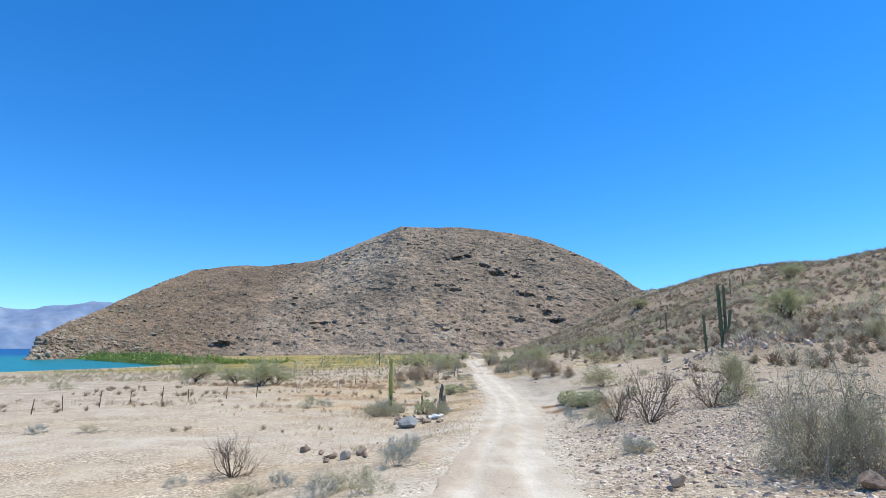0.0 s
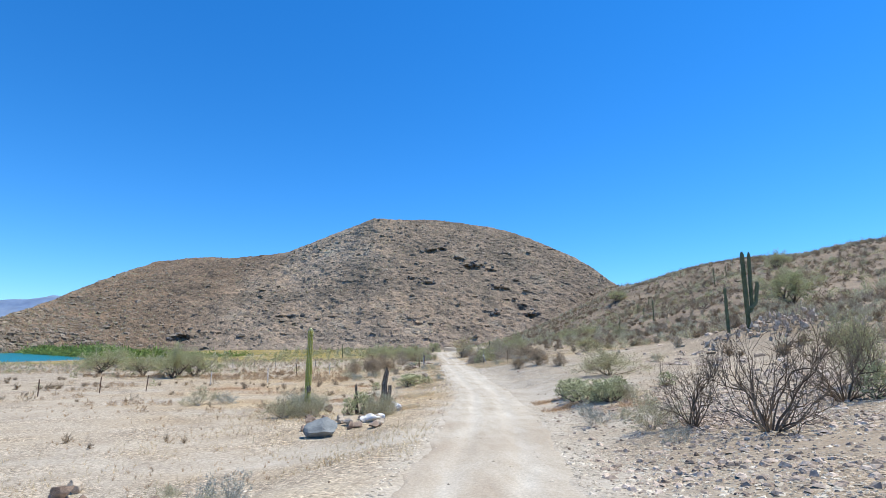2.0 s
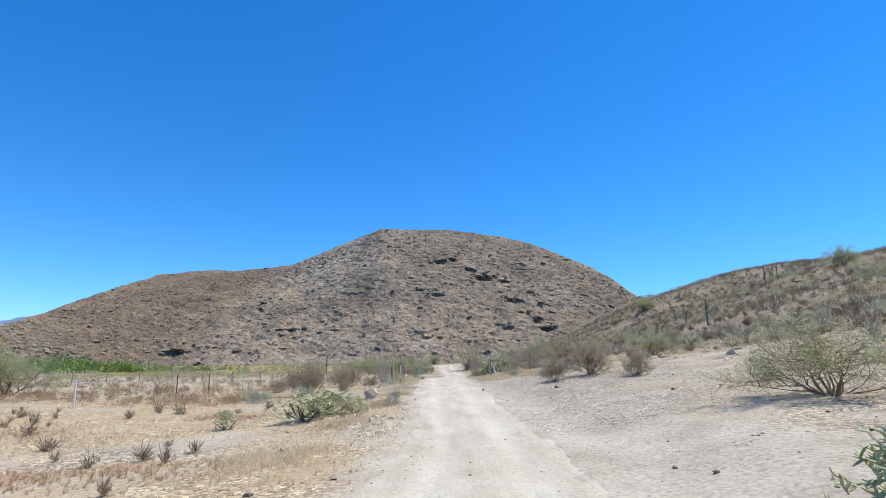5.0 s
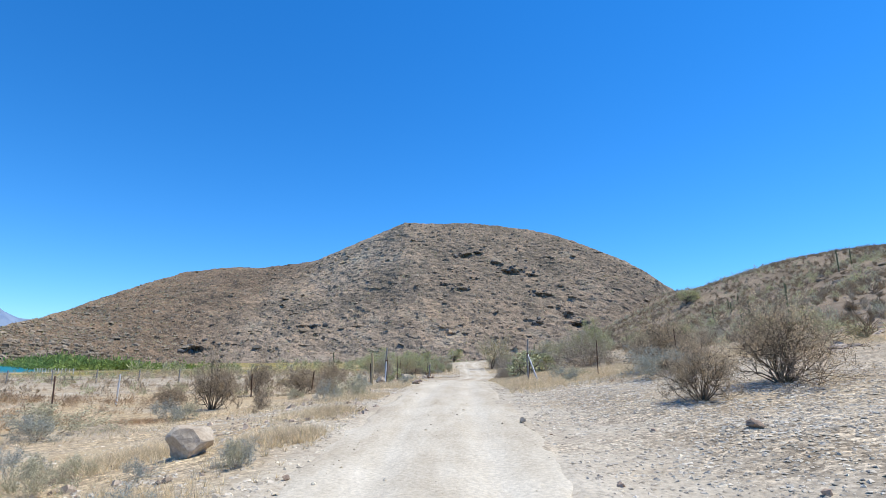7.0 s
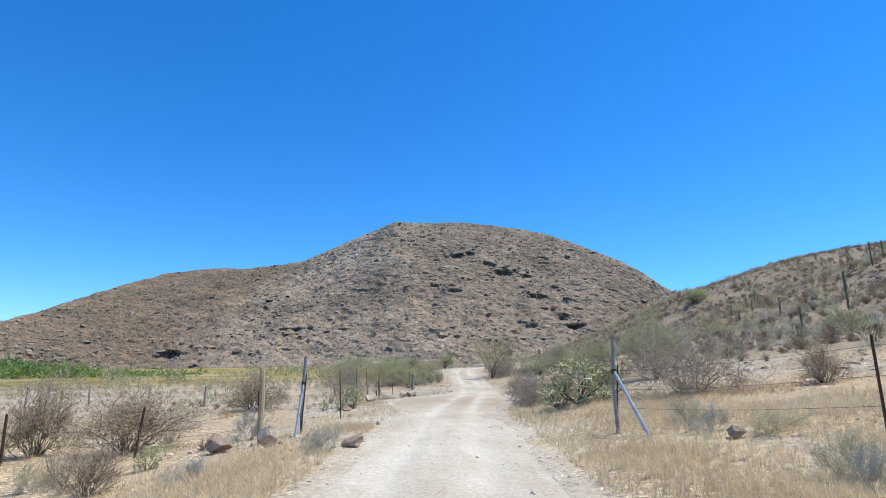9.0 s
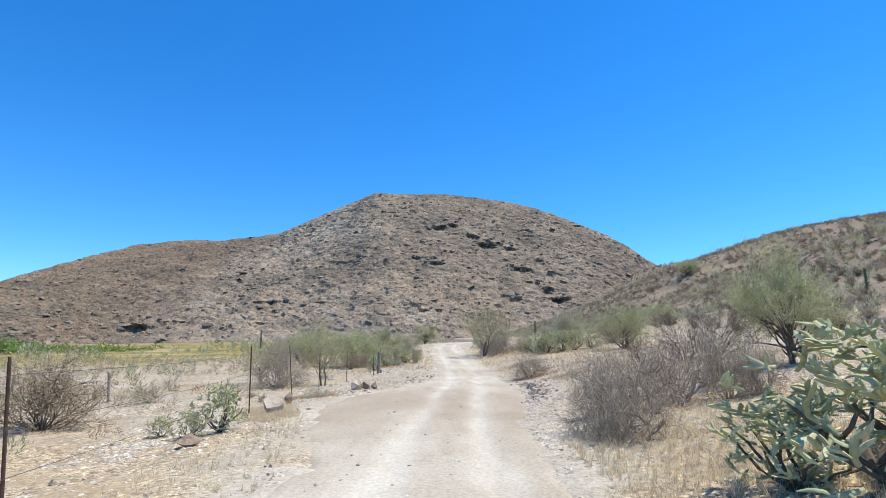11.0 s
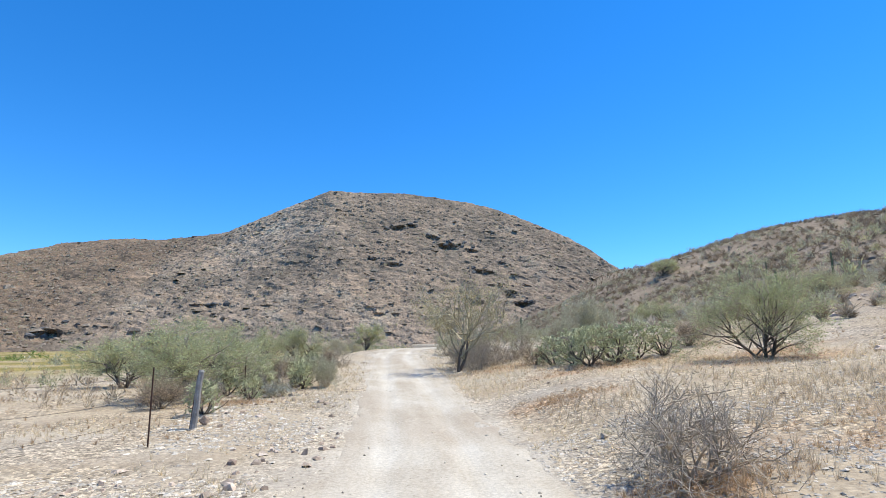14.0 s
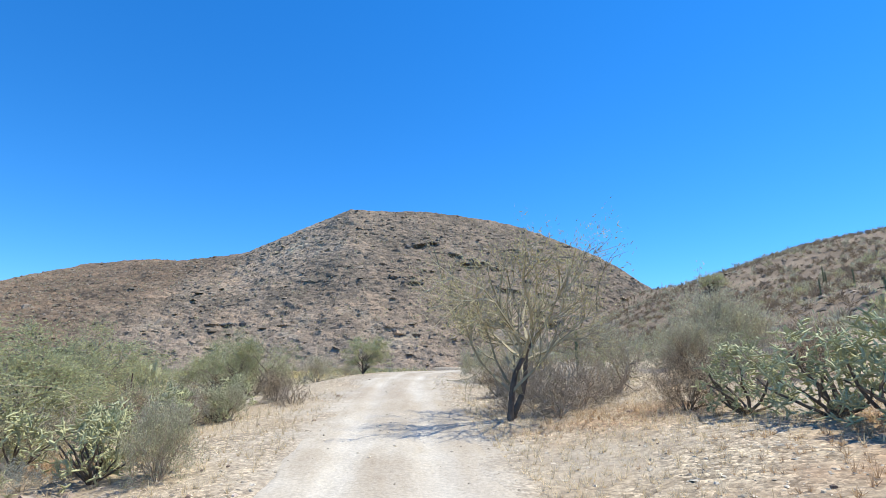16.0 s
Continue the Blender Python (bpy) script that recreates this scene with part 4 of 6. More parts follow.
def strew(protos, spots, group, label, category, seed, zoff=-0.02):
    """Sets copies of the prototypes on the ground at (x, y, height, width)."""
    rng = random.Random(seed)
    first = {}
    for k, (x, y, h, w) in enumerate(spots):
        p = k % len(protos)
        m = pose(x, y, ground_at(x, y) + zoff, 0, 0, rng.uniform(0, 360)) @ Matrix.Diagonal((w, w, h, 1))
        if p not in first:
            first[p] = m
            continue
        tagged(copy_thing(protos[p], m), label, category, group)
    for p, m in first.items():
        protos[p].matrix_basis = m
        tagged(protos[p], label, category, group)
    for p in range(len(protos)):
        if p not in first:
            for o in (*protos[p].children_recursive, protos[p]):
                bpy.data.objects.remove(o)


def joined_field(name, base_verts, base_faces, P, S, A, mat, tilt=0.35, seed=1, squash=(0.6, 1.0)):
    """Many small pieces in one mesh: places P, sizes S, turns A."""
    rs = np.random.RandomState(seed)
    n, bv = len(P), np.array(base_verts, float)
    jig = 1 + 0.28 * rs.uniform(-1, 1, (n, len(bv), 1))
    stretch = np.column_stack([rs.uniform(0.7, 1.3, n), rs.uniform(0.7, 1.3, n), rs.uniform(*squash, n)])
    V = bv[None] * jig * stretch[:, None, :] * np.asarray(S)[:, None, None]
    tx = rs.uniform(-tilt, tilt, n)[:, None]
    y2 = V[:, :, 1] * np.cos(tx) - V[:, :, 2] * np.sin(tx)
    z2 = V[:, :, 1] * np.sin(tx) + V[:, :, 2] * np.cos(tx)
    ca, sa = np.cos(A)[:, None], np.sin(A)[:, None]
    out = np.stack([V[:, :, 0] * ca - y2 * sa, V[:, :, 0] * sa + y2 * ca, z2], axis=2) + np.asarray(P)[:, None, :]
    F = np.array(base_faces)
    faces = (F[None] + (np.arange(n) * len(bv))[:, None, None]).reshape(-1, F.shape[1])
    return mesh_object(name, out.reshape(-1, 3).tolist(), faces.tolist(), mat)


def chip_base():
    """A four-sided chip that lies in the ground."""
    v = [(0.5, 0.06, -0.16), (0.02, 0.45, -0.16), (-0.5, 0.1, -0.16), (-0.08, -0.45, -0.16), (0.24, -0.02, 0.2), (-0.2, 0.08, 0.26)]
    f = [(0, 1, 5, 4), (1, 2, 5), (2, 3, 5), (3, 0, 4), (3, 4, 5)]
    f = [q for face in f for q in ((face,) if len(face) == 3 else ((face[0], face[1], face[2]), (face[0], face[2], face[3])))]
    return v, f


def lump_base():
    bm = bmesh.new()
    bmesh.ops.create_icosphere(bm, subdivisions=1, radius=0.5)
    v = [tuple(q.co) for q in bm.verts]
    f = [tuple(q.index for q in face.verts) for face in bm.faces]
    bm.free()
    return v, f


def shard_base():
    """An angular broken stone: a skewed block with a smaller top, sunk at its base."""
    low = [(-0.5, -0.36, -0.2), (0.42, -0.44, -0.2), (0.52, 0.33, -0.2), (-0.38, 0.45, -0.2)]
    top = [(-0.24, -0.12, 0.26), (0.22, -0.2, 0.36), (0.26, 0.22, 0.4), (-0.22, 0.28, 0.22)]
    f = [(k, (k + 1) % 4, 4 + (k + 1) % 4, 4 + k) for k in range(4)] + [(4, 5, 6, 7)]
    return low + top, f


def tuft_base(rng, blades=9, width=0.035, lean=0.5):
    v, f = [], []
    for _ in range(blades):
        a, l = rng.random() * 6.283, rng.uniform(0.1, lean)
        h = rng.uniform(0.6, 1.0)
        s = Vector((math.cos(a + 1.57), math.sin(a + 1.57), 0)) * width
        b = Vector((math.cos(a), math.sin(a), 0)) * 0.12 * rng.random()
        t = b + Vector((math.cos(a) * l, math.sin(a) * l, h))
        i = len(v)
        v += [tuple(b - s), tuple(b + s), tuple(t)]
        f.append((i, i + 1, i + 2))
    return v, f


def bush_base(rng, blades=90, size=0.13, slim=0.22):
    """A low-cost far bush: an uneven dome of slim blades, half metre radius."""
    v, f = [], []
    for _ in range(blades):
        a, e, r = rng.random() * 6.283, math.asin(rng.random() ** 0.8), 0.5 * rng.uniform(0.35, 1.0)
        c = Vector((math.cos(a) * math.cos(e) * r, math.sin(a) * math.cos(e) * r, 0.08 + math.sin(e) * r * 1.5))
        d = Vector((rng.gauss(0, 1), rng.gauss(0, 1), rng.gauss(0.5, 1))).normalized() * size * rng.uniform(0.5, 1.1)
        s = d.cross(Vector((rng.gauss(0, 1), rng.gauss(0, 1), rng.gauss(0, 1)))).normalized() * size * slim
        i = len(v)
        v += [tuple(c - s), tuple(c + s), tuple(c + d)]
        f.append((i, i + 1, i + 2))
    return v, f


def twig_base(rng, twigs=160, slim=0.011):
    """A far leafless bush: slim twigs that fan out from the foot into an uneven dome."""
    v, f = [], []
    lobes = [(rng.uniform(0, 6.283), rng.uniform(0.3, 1.2)) for _ in range(5)]
    for _ in range(twigs):
        a, e = rng.choice(lobes)
        a, e = a + rng.gauss(0, 0.6), min(1.5, max(0.1, e + rng.gauss(0, 0.3)))
        d = Vector((math.cos(a) * math.cos(e), math.sin(a) * math.cos(e), math.sin(e) * 1.35))
        r0 = rng.uniform(0.02, 0.34)
        p = d * r0
        t = p + (d + Vector((rng.gauss(0, 0.5), rng.gauss(0, 0.5), rng.gauss(0, 0.4)))) * rng.uniform(0.1, 0.24)
        w = (t - p).cross(Vector((rng.gauss(0, 1), rng.gauss(0, 1), rng.gauss(0, 1)))).normalized() * slim * rng.uniform(0.7, 1.6)
        i = len(v)
        v += [tuple(p - w), tuple(p + w), tuple(t)]
        f.append((i, i + 1, i + 2))
    return v, f


# ---- plants: x, y, height, width in metres ----
DRY_BUSHES_MIDDLE = ((15.46, 66.12, 1.4, 1.69), (11.76, 68.51, 1.39, 1.53), (14.05, 69.3, 1.95, 2.98), (-1.15, 77.23, 0.93, 0.78), (14.4, 77.6, 2.15, 3.7), (-4.05, 79.39, 2.24, 2.14), (-6.66, 80.61, 1.04, 1.84), (0.25, 82, 0.8, 1.23), (-7.21, 87.52, 1.63, 2.23), (-5.55, 88.34, 2.16, 1.82), (-3.03, 88.59, 1.75, 3.79), (18.27, 89.8, 1.27, 1.7), (-4.62, 102.51, 2.08, 3.3))
DRY_BUSHES_NORTH = ((0.2, 128.2, 1.1, 1.6), (23, 135, 1.4, 2), (15.11, 135.49, 1.11, 1.62), (2.1, 137.6, 1.2, 1.6), (20, 138, 1.5, 2.2), (3, 138.6, 1.1, 1.5), (18.11, 141.12, 1.59, 1.7), (4, 143.5, 1.2, 1.6), (12.2, 143.5, 1.3, 1.8))
BARE_BUSHES_SOUTH = ((-8.76, 22.77, 1.65, 2.3), (10.29, 27.57, 2.69, 3.09), (9.41, 29.67, 1.99, 2.24), (15.44, 31.27, 2.48, 2.92), (17.97, 43.65, 1.47, 1.5))
BARE_BUSHES_MIDDLE = ((-4.21, 94.42, 0.87, 1.36), (10.28, 96.71, 1.09, 1.67), (10.01, 97.16, 1.14, 1.38), (10.02, 98.19, 1.78, 1.84), (9.56, 98.27, 0.7, 0.89), (11.4, 98.9, 1.7, 2.3), (14.18, 99.29, 1.42, 1.43), (13.47, 99.41, 1.28, 1.63), (12.4, 99.8, 1.9, 2.4), (10.9, 100.6, 1.6, 2.2), (12.49, 101.31, 1.37, 1.96), (14.19, 101.5, 1.77, 2.14))
BARE_BUSHES_NORTH = ((3.3, 130.7, 1.2, 1.7), (4.9, 142.2, 1.3, 1.8), (11.94, 116.74, 1.4, 2.7), (-5.01, 108.75, 0.82, 1.68), (-6.39, 113.55, 1.12, 1), (12.86, 118.4, 1.21, 1.33), (1.2, 129.6, 1.1, 1.6), (0.4, 130.6, 1.1, 1.5), (2.5, 131.8, 1, 1.6), (1.7, 135.2, 1.2, 1.6), (3.6, 135.4, 0.9, 1.2), (17.4, 136.5, 1.5, 2), (12.6, 137.2, 1.3, 1.8), (12.85, 138.19, 1.35, 1.99), (13.6, 138.4, 1.6, 2.2), (11.9, 139.3, 1.5, 1.8), (14.67, 139.44, 1.27, 1.72), (15.2, 140, 1.8, 2.4), (12.9, 140.8, 1.9, 2.4))
SALT_BUSHES_SOUTH = ((-1.73, 12.48, 0.54, 1.12), (-3.04, 13.06, 0.49, 1.17), (-2.66, 13.78, 0.45, 1.51), (-1.63, 17.63, 0.85, 1.28), (-6.68, 18.22, 0.51, 1.64), (-5.56, 18.96, 0.54, 1.15), (6.81, 19.1, 0.42, 0.89), (6.61, 19.15, 0.59, 1.25), (6.68, 19.9, 0.42, 0.78), (-10.43, 21.53, 0.45, 0.96), (-1.64, 21.57, 0.61, 1.33), (-1.49, 22.5, 0.7, 0.92), (-4.24, 26.95, 0.41, 1), (8.13, 28.11, 0.47, 0.93), (8.58, 30.54, 1.1, 2.02), (-25.31, 33.84, 0.6, 1.26), (9.12, 34.25, 0.45, 0.72), (8.03, 34.33, 0.88, 1.51), (-22.45, 34.43, 0.51, 1.64), (-4.44, 42.84, 1.07, 2.02), (-12.22, 48.31, 1.15, 2.39), (-10.67, 48.84, 0.75, 1.57), (21.72, 58.48, 0.75, 1.74))
SALT_BUSHES_MIDDLE = ((3.37, 61.56, 0.4, 0.85), (1.04, 63.68, 0.51, 0.88), (2.26, 63.86, 0.28, 0.52), (3.37, 64.14, 0.44, 0.46), (3.34, 64.32, 0.37, 0.59), (0.71, 64.68, 0.35, 0.75), (-0.73, 65.39, 0.52, 1), (-49.73, 69.14, 1.28, 3.36), (-4.91, 70.99, 0.73, 1.36), (-5.8, 72.88, 0.87, 3.21), (2.1, 74.36, 0.71, 0.91), (3.2, 74.48, 0.46, 0.72), (13.4, 74.7, 0.95, 2.6), (2.71, 75.13, 0.7, 1.53), (-3.78, 75.59, 0.73, 1.6), (-3.24, 75.71, 0.66, 1.07), (11.18, 79.18, 0.52, 0.58), (11.31, 79.54, 0.59, 0.85), (2.14, 81.57, 0.34, 0.72), (12.24, 82.68, 0.45, 1.23), (3.74, 83.5, 0.48, 0.89), (-1.79, 83.55, 0.52, 1), (11.59, 83.75, 0.5, 0.96), (11.73, 84.96, 0.61, 1.05), (0.63, 88.23, 0.85, 0.97))
SALT_BUSHES_NORTH = ((1.94, 107.68, 0.42, 1.09), (-0.03, 119.32, 0.42, 1.05), (12.14, 120.05, 0.15, 0.33), (3.71, 130.11, 0.5, 1.25), (3.63, 130.39, 0.48, 1.05), (3.38, 132.13, 0.46, 0.97), (2.27, 140.16, 1.1, 2.23))
LEAFY_SHRUBS_SOUTH = ((8.44, 11.3, 2.25, 1.69), (8.15, 12.07, 2.54, 2.89), (8.14, 12.86, 2.07, 1.94), (11.34, 39.11, 0.77, 1.07), (-0.27, 40.81, 1.07, 1.58), (-0.9, 40.93, 0.9, 1.31), (-3.6, 41.2, 1.1, 1.8), (-0.13, 41.4, 1.06, 1.27), (-5.2, 41.6, 1.3, 2.2), (-4.43, 42.05, 1.05, 1.66), (-1.25, 43.02, 1.05, 1.35), (-4.7, 43.58, 1.17, 2.56), (-5.82, 43.82, 0.82, 1.55), (-4.99, 44.4, 1.03, 2.3))
LEAFY_SHRUBS_NORTH = ((5.2, 132.2, 1.15, 1.2), (5.1, 132.57, 1.13, 1.3), (1.7, 134.2, 1.3, 2), (26, 138, 2.2, 3), (3.9, 139, 1.1, 1.4), (18.5, 141, 2, 2.6), (2.2, 141, 1.3, 1.8), (16.5, 143, 2.2, 2.6), (22, 144, 2.4, 3), (21.2, 144.3, 3.1, 4.2), (20, 146, 2.2, 3), (14.5, 148, 2.2, 3), (12.5, 152, 2, 2.8), (3.2, 156, 1.6, 2.4), (16, 160, 2.4, 3.4), (4.2, 163, 1.6, 2.6))
TREES_MIDDLE = ((-25.44, 74.19, 3.53, 5.49), (-29.96, 76.61, 2.39, 4.6), (-24.28, 77.15, 2.85, 5.72), (-39.24, 83.98, 3.48, 6.22), (18.71, 104.66, 3.96, 3.56))
TREES_NORTH = ((71.29, 108.21, 6.46, 10.54), (21.5, 127.6, 3.2, 4.8), (0.57, 131.85, 2.8, 5.67), (-0.04, 136.65, 2.72, 4.77), (-6.5, 140, 2.6, 5), (1.2, 150.5, 2.9, 4.2), (-7.96, 150.55, 4.01, 7), (-3.5, 158, 3.4, 5.5), (5.5, 161, 2.6, 3.6), (-12, 165, 3, 5), (56.08, 199.22, 3.92, 8.83), (128, 189, 6.2, 9), (108.5, 291, 6, 12))
CACTUS_CLUMPS_SOUTH = ((16.12, 30.78, 1.29, 1.32), (10.87, 39.35, 1.02, 1.22), (10.45, 39.36, 0.91, 1.49), (10.22, 39.83, 0.94, 1.54), (9.86, 40.24, 0.91, 1.73), (11.39, 40.51, 1.06, 1.63), (9.76, 41.28, 1.08, 1.7), (-2.04, 41.67, 0.87, 1.06), (10.96, 41.84, 1.03, 1.94), (-1.47, 42, 1.16, 1.71), (9.7, 42.62, 1.07, 1.86), (14.97, 42.72, 0.81, 1.33), (10.44, 43.86, 1.06, 2.2), (9.9, 44.87, 1.12, 1.74), (-1.94, 58.14, 0.69, 1.11), (0.6, 58.94, 1.05, 2.43), (2.18, 59.74, 0.69, 1.24))
CACTUS_CLUMPS_MIDDLE = ((0.7, 60.23, 0.89, 1.4), (1.2, 60.29, 0.94, 2.2), (0.58, 61.15, 0.97, 1.58), (0.01, 84.28, 0.52, 0.67), (11.1, 92.4, 1.75, 2.9), (12.4, 93.6, 1.4, 2.2), (10.4, 92.9, 1.1, 1.7), (0.86, 99.59, 0.7, 0.82), (1.45, 99.88, 1.19, 1.42), (-0.03, 100.1, 0.5, 0.77))
CACTUS_CLUMPS_NORTH = ((4.2, 132.3, 1.15, 1.4), (3.3, 139.4, 0.95, 1.3), (2.9, 131.4, 1.0, 1.3), (2.25, 126.42, 1.12, 1.51), (2.8, 129.4, 0.9, 1.2), (-0.6, 131, 1.2, 1.8), (16.2, 131.1, 1.9, 2), (1.5, 131.2, 1.1, 1.6), (17.6, 131.6, 1.9, 2), (16.1, 132.6, 1.75, 1.8), (19, 132.6, 1.9, 2), (20.6, 133.1, 1.75, 1.9), (3.8, 133.16, 0.93, 1.2), (2.4, 133.2, 1.1, 1.5), (3.94, 133.22, 1.17, 1.12), (0.6, 133.6, 1.2, 1.6), (15.6, 134.2, 1.6, 1.7), (1, 136, 1.3, 1.8), (3.3, 137, 1.2, 1.5), (3.71, 138.76, 0.71, 1.07), (3.2, 141.6, 1.2, 1.6), (20.44, 142.44, 1.43, 2.06), (0.2, 143, 1, 1.5))
STONES_SOUTH = ((7.77, 10.48, 0.43, 0.79), (5.07, 12.54, 0.35, 0.57), (-3.57, 24.13, 0.34, 0.41), (-5.34, 24.68, 0.24, 0.42), (-4.52, 24.96, 0.58, 0.87), (-3.93, 25.73, 0.4, 0.63), (-5.23, 25.83, 0.38, 0.55), (-5.66, 26.46, 0.31, 0.76), (-6.18, 27.29, 0.32, 0.44), (-7.18, 28.18, 0.37, 0.6), (-7.17, 28.65, 0.39, 0.59), (-0.43, 37.64, 0.31, 0.7), (-2.21, 38.15, 0.23, 0.57), (-1.64, 38.67, 0.38, 0.65), (-3.36, 39.26, 0.33, 0.5), (-3.55, 44.54, 0.48, 0.72), (1.63, 52.27, 0.26, 0.37))
STONES_MIDDLE = ((4.29, 63.61, 0.07, 0.11), (11.11, 65.39, 0.17, 0.37), (7.85, 68.39, 0.16, 0.19), (11.54, 82.71, 0.29, 0.49), (4.34, 84.3, 0.27, 0.65), (2.4, 84.7, 0.55, 0.62), (0.9, 85.6, 0.5, 0.85), (1.48, 98.18, 0.32, 0.73))
STONES_NORTH = ((1.95, 102.1, 0.6, 0.75), (1.6, 105.3, 0.5, 0.52), (3.8, 111.7, 0.42, 0.42), (2.93, 111.61, 0.45, 0.83), (3.36, 112.09, 0.41, 0.52), (3.13, 112.51, 0.31, 0.79), (12.09, 119.96, 0.1, 0.29), (2.85, 124.68, 0.3, 0.41))


M_LEAF_HOAR = material("hoary_grey_leaf", [(0.4, 0.35, 0.27), (0.54, 0.48, 0.39)], 2, 0.9, 0.0, island=0.3, translucent=0.35, spec=0.1)
DRY = [shrub("dry_bush", 10 + k, 36, 2, M_TWIG_DARK, M_LEAF_DRY, 11000, (0.026, 0.0062), 1.02, (4, 6), 0.5, 0.1, 0.013, ratio=0.64, spread=0.9) for k in range(4)]
strew(DRY, DRY_BUSHES_MIDDLE + DRY_BUSHES_NORTH, "dry roadside bushes", "dry tan-brown twiggy desert bush on stony ground", "bush", 1)
BARE = [shrub("bare_bush", 30 + k, 13, 3, M_TWIG_GREY, None, 0, (0.03, 0.008), 1.3, (3, 4), 0.85, 0.05, 0.024, ratio=0.68, spread=1.0) if k < 2 else shrub("bare_bush", 30 + k, 28, 2, M_TWIG_GREY, M_LEAF_HOAR, 3200, (0.024, 0.004), 1.25, (4, 6), 0.65, 0.06, 0.015, ratio=0.68, spread=0.95) for k in range(4)]
bare_dark = [shrub("bare_bush", 34 + k, 16, 3, M_TWIG_DARK, None, 0, (0.03, 0.008), 1.15, (3, 4), 0.45, 0.12, 0.019, ratio=0.66) for k in range(2)]
strew(bare_dark, BARE_BUSHES_SOUTH + ((19.0, 113, 2.2, 2.8), (17.0, 113.3, 1.7, 2.2), (21.3, 113.8, 2.5, 3.2)), "leafless dark bushes", "leafless dark brown desert bush with spreading branches", "bush", 12)
strew(BARE, BARE_BUSHES_MIDDLE + BARE_BUSHES_NORTH, "leafless grey bushes", "leafless grey desert bush with spreading crooked branches", "bush", 2)
dome = [shrub("bare_bush", 47, 44, 3, M_TWIG_GREY, M_LEAF_HOAR, 9000, (0.022, 0.005), 1.15, (3, 4), 0.75, 0.05, 0.012, spread=1.0)]
strew(dome, ((14.9, 92.2, 2.5, 4.9), (-1.5, 115.0, 2.6, 3.1)), "", "broad domed pale grey bush of tangled twigs", "bush", 9)
SALT = [shrub("saltbush", 50 + k, 14, 1, M_TWIG_GREY, M_LEAF_BLUE if k % 2 else M_LEAF_GREY, 5200, (0.04, 0.0075), 1.3, (5, 7), 0.5, 0.06, 0.01, scatter=0.045) for k in range(4)]
strew(SALT, SALT_BUSHES_SOUTH + SALT_BUSHES_MIDDLE + SALT_BUSHES_NORTH, "low grey shrubs", "low rounded blue-grey desert shrub by the track", "shrub", 3)
M_LEAF_SAGE = material("sage_leaf", [(0.4, 0.385, 0.24), (0.545, 0.52, 0.35)], 2, 0.85, 0.0, island=0.3, translucent=0.4, spec=0.15)
LEAFY = [shrub("leafy_shrub", 70 + k, 18, 2, M_TWIG_GREY, M_LEAF_SAGE if k % 2 else M_LEAF_GREY, 9000, (0.03, 0.007), 1.15, (4, 5), 0.5, 0.08, 0.013, scatter=0.045, spread=0.9) for k in range(4)]
strew(LEAFY, LEAFY_SHRUBS_SOUTH[3:] + LEAFY_SHRUBS_NORTH, "grey-green shrubs", "grey-green leafy desert shrub with fine twigs", "shrub", 4)
OLIVE = [shrub("olive_shrub", 76 + k, 20, 2, M_TWIG_TAN, M_LEAF_OLIVE, 12000, (0.026, 0.0055), 1.1, (4, 6), 0.5, 0.1, 0.011, scatter=0.05, spread=0.9) for k in range(2)]
strew(OLIVE, ((15.9, 53.8, 2.1, 5.0), (18.2, 33.8, 2.8, 2.9), (47.7, 58.0, 2.5, 2.6), (24.4, 84.8, 1.9, 5.0), (43.6, 122.1, 2.6, 4.2), (46.2, 151.9, 2.5, 5.5)), "olive shrubs on the slope", "yellow-olive feathery shrub on the stony slope", "shrub", 15)
HOARY = [shrub("hoary_shrub", 80 + k, 30, 3, M_TWIG_GREY, M_LEAF_SAGE, 8000, (0.024, 0.006), 1.3, (3, 4), 0.7, 0.05, 0.015, scatter=0.05, spread=1.0) for k in range(2)]
strew(HOARY, LEAFY_SHRUBS_SOUTH[:3], "hoary shrubs on the scree", "dense hoary shrub of pale tangled twigs on scree", "shrub", 14)
WOODS = [tree("mesquite_tree", 90 + k, (3, 2, 4, 3)[k], M_LEAF_GREEN, 22000, (0.021, 0.0042), 0.75) for k in range(4)]
strew(WOODS, TREES_MIDDLE + TREES_NORTH, "mesquite trees", "green feathery mesquite tree with crooked dark trunk", "tree", 5)
clumps = [cactus_clump(110 + k, 105) for k in range(4)]
THICKETS = [(x, y, 1.2 * h, w) for x, y, h, w in CACTUS_CLUMPS_SOUTH + CACTUS_CLUMPS_MIDDLE + CACTUS_CLUMPS_NORTH]
strew(clumps, [p for p in THICKETS if not (p[0] > 14 and p[1] > 125)], "sprawling cactus thickets", "sprawling green cactus thicket with arching ribbed arms", "cactus", 6)
dense = [cactus_clump(130 + k, 190, 0.72) for k in range(3)]
strew(dense, [(x, y, h, 1.35 * w) for x, y, h, w in THICKETS if x > 14 and y > 125], "tall cactus thickets", "tall pale-green cactus thicket on crooked dark limbs", "cactus", 16)

M_LEAF_STRAW = material("sparse_yellowed_leaf", [(0.42, 0.37, 0.19), (0.56, 0.5, 0.28)], 2, 0.85, 0.0, island=0.3, translucent=0.45, spec=0.1)
# one sparse yellowish tree that leans by the bend in the track
lone = tree("palo_verde_tree", 201, 2, M_LEAF_STRAW, 7000, (0.022, 0.0024), 1.05, 1, M_TWIG_PALE, (4, 6))
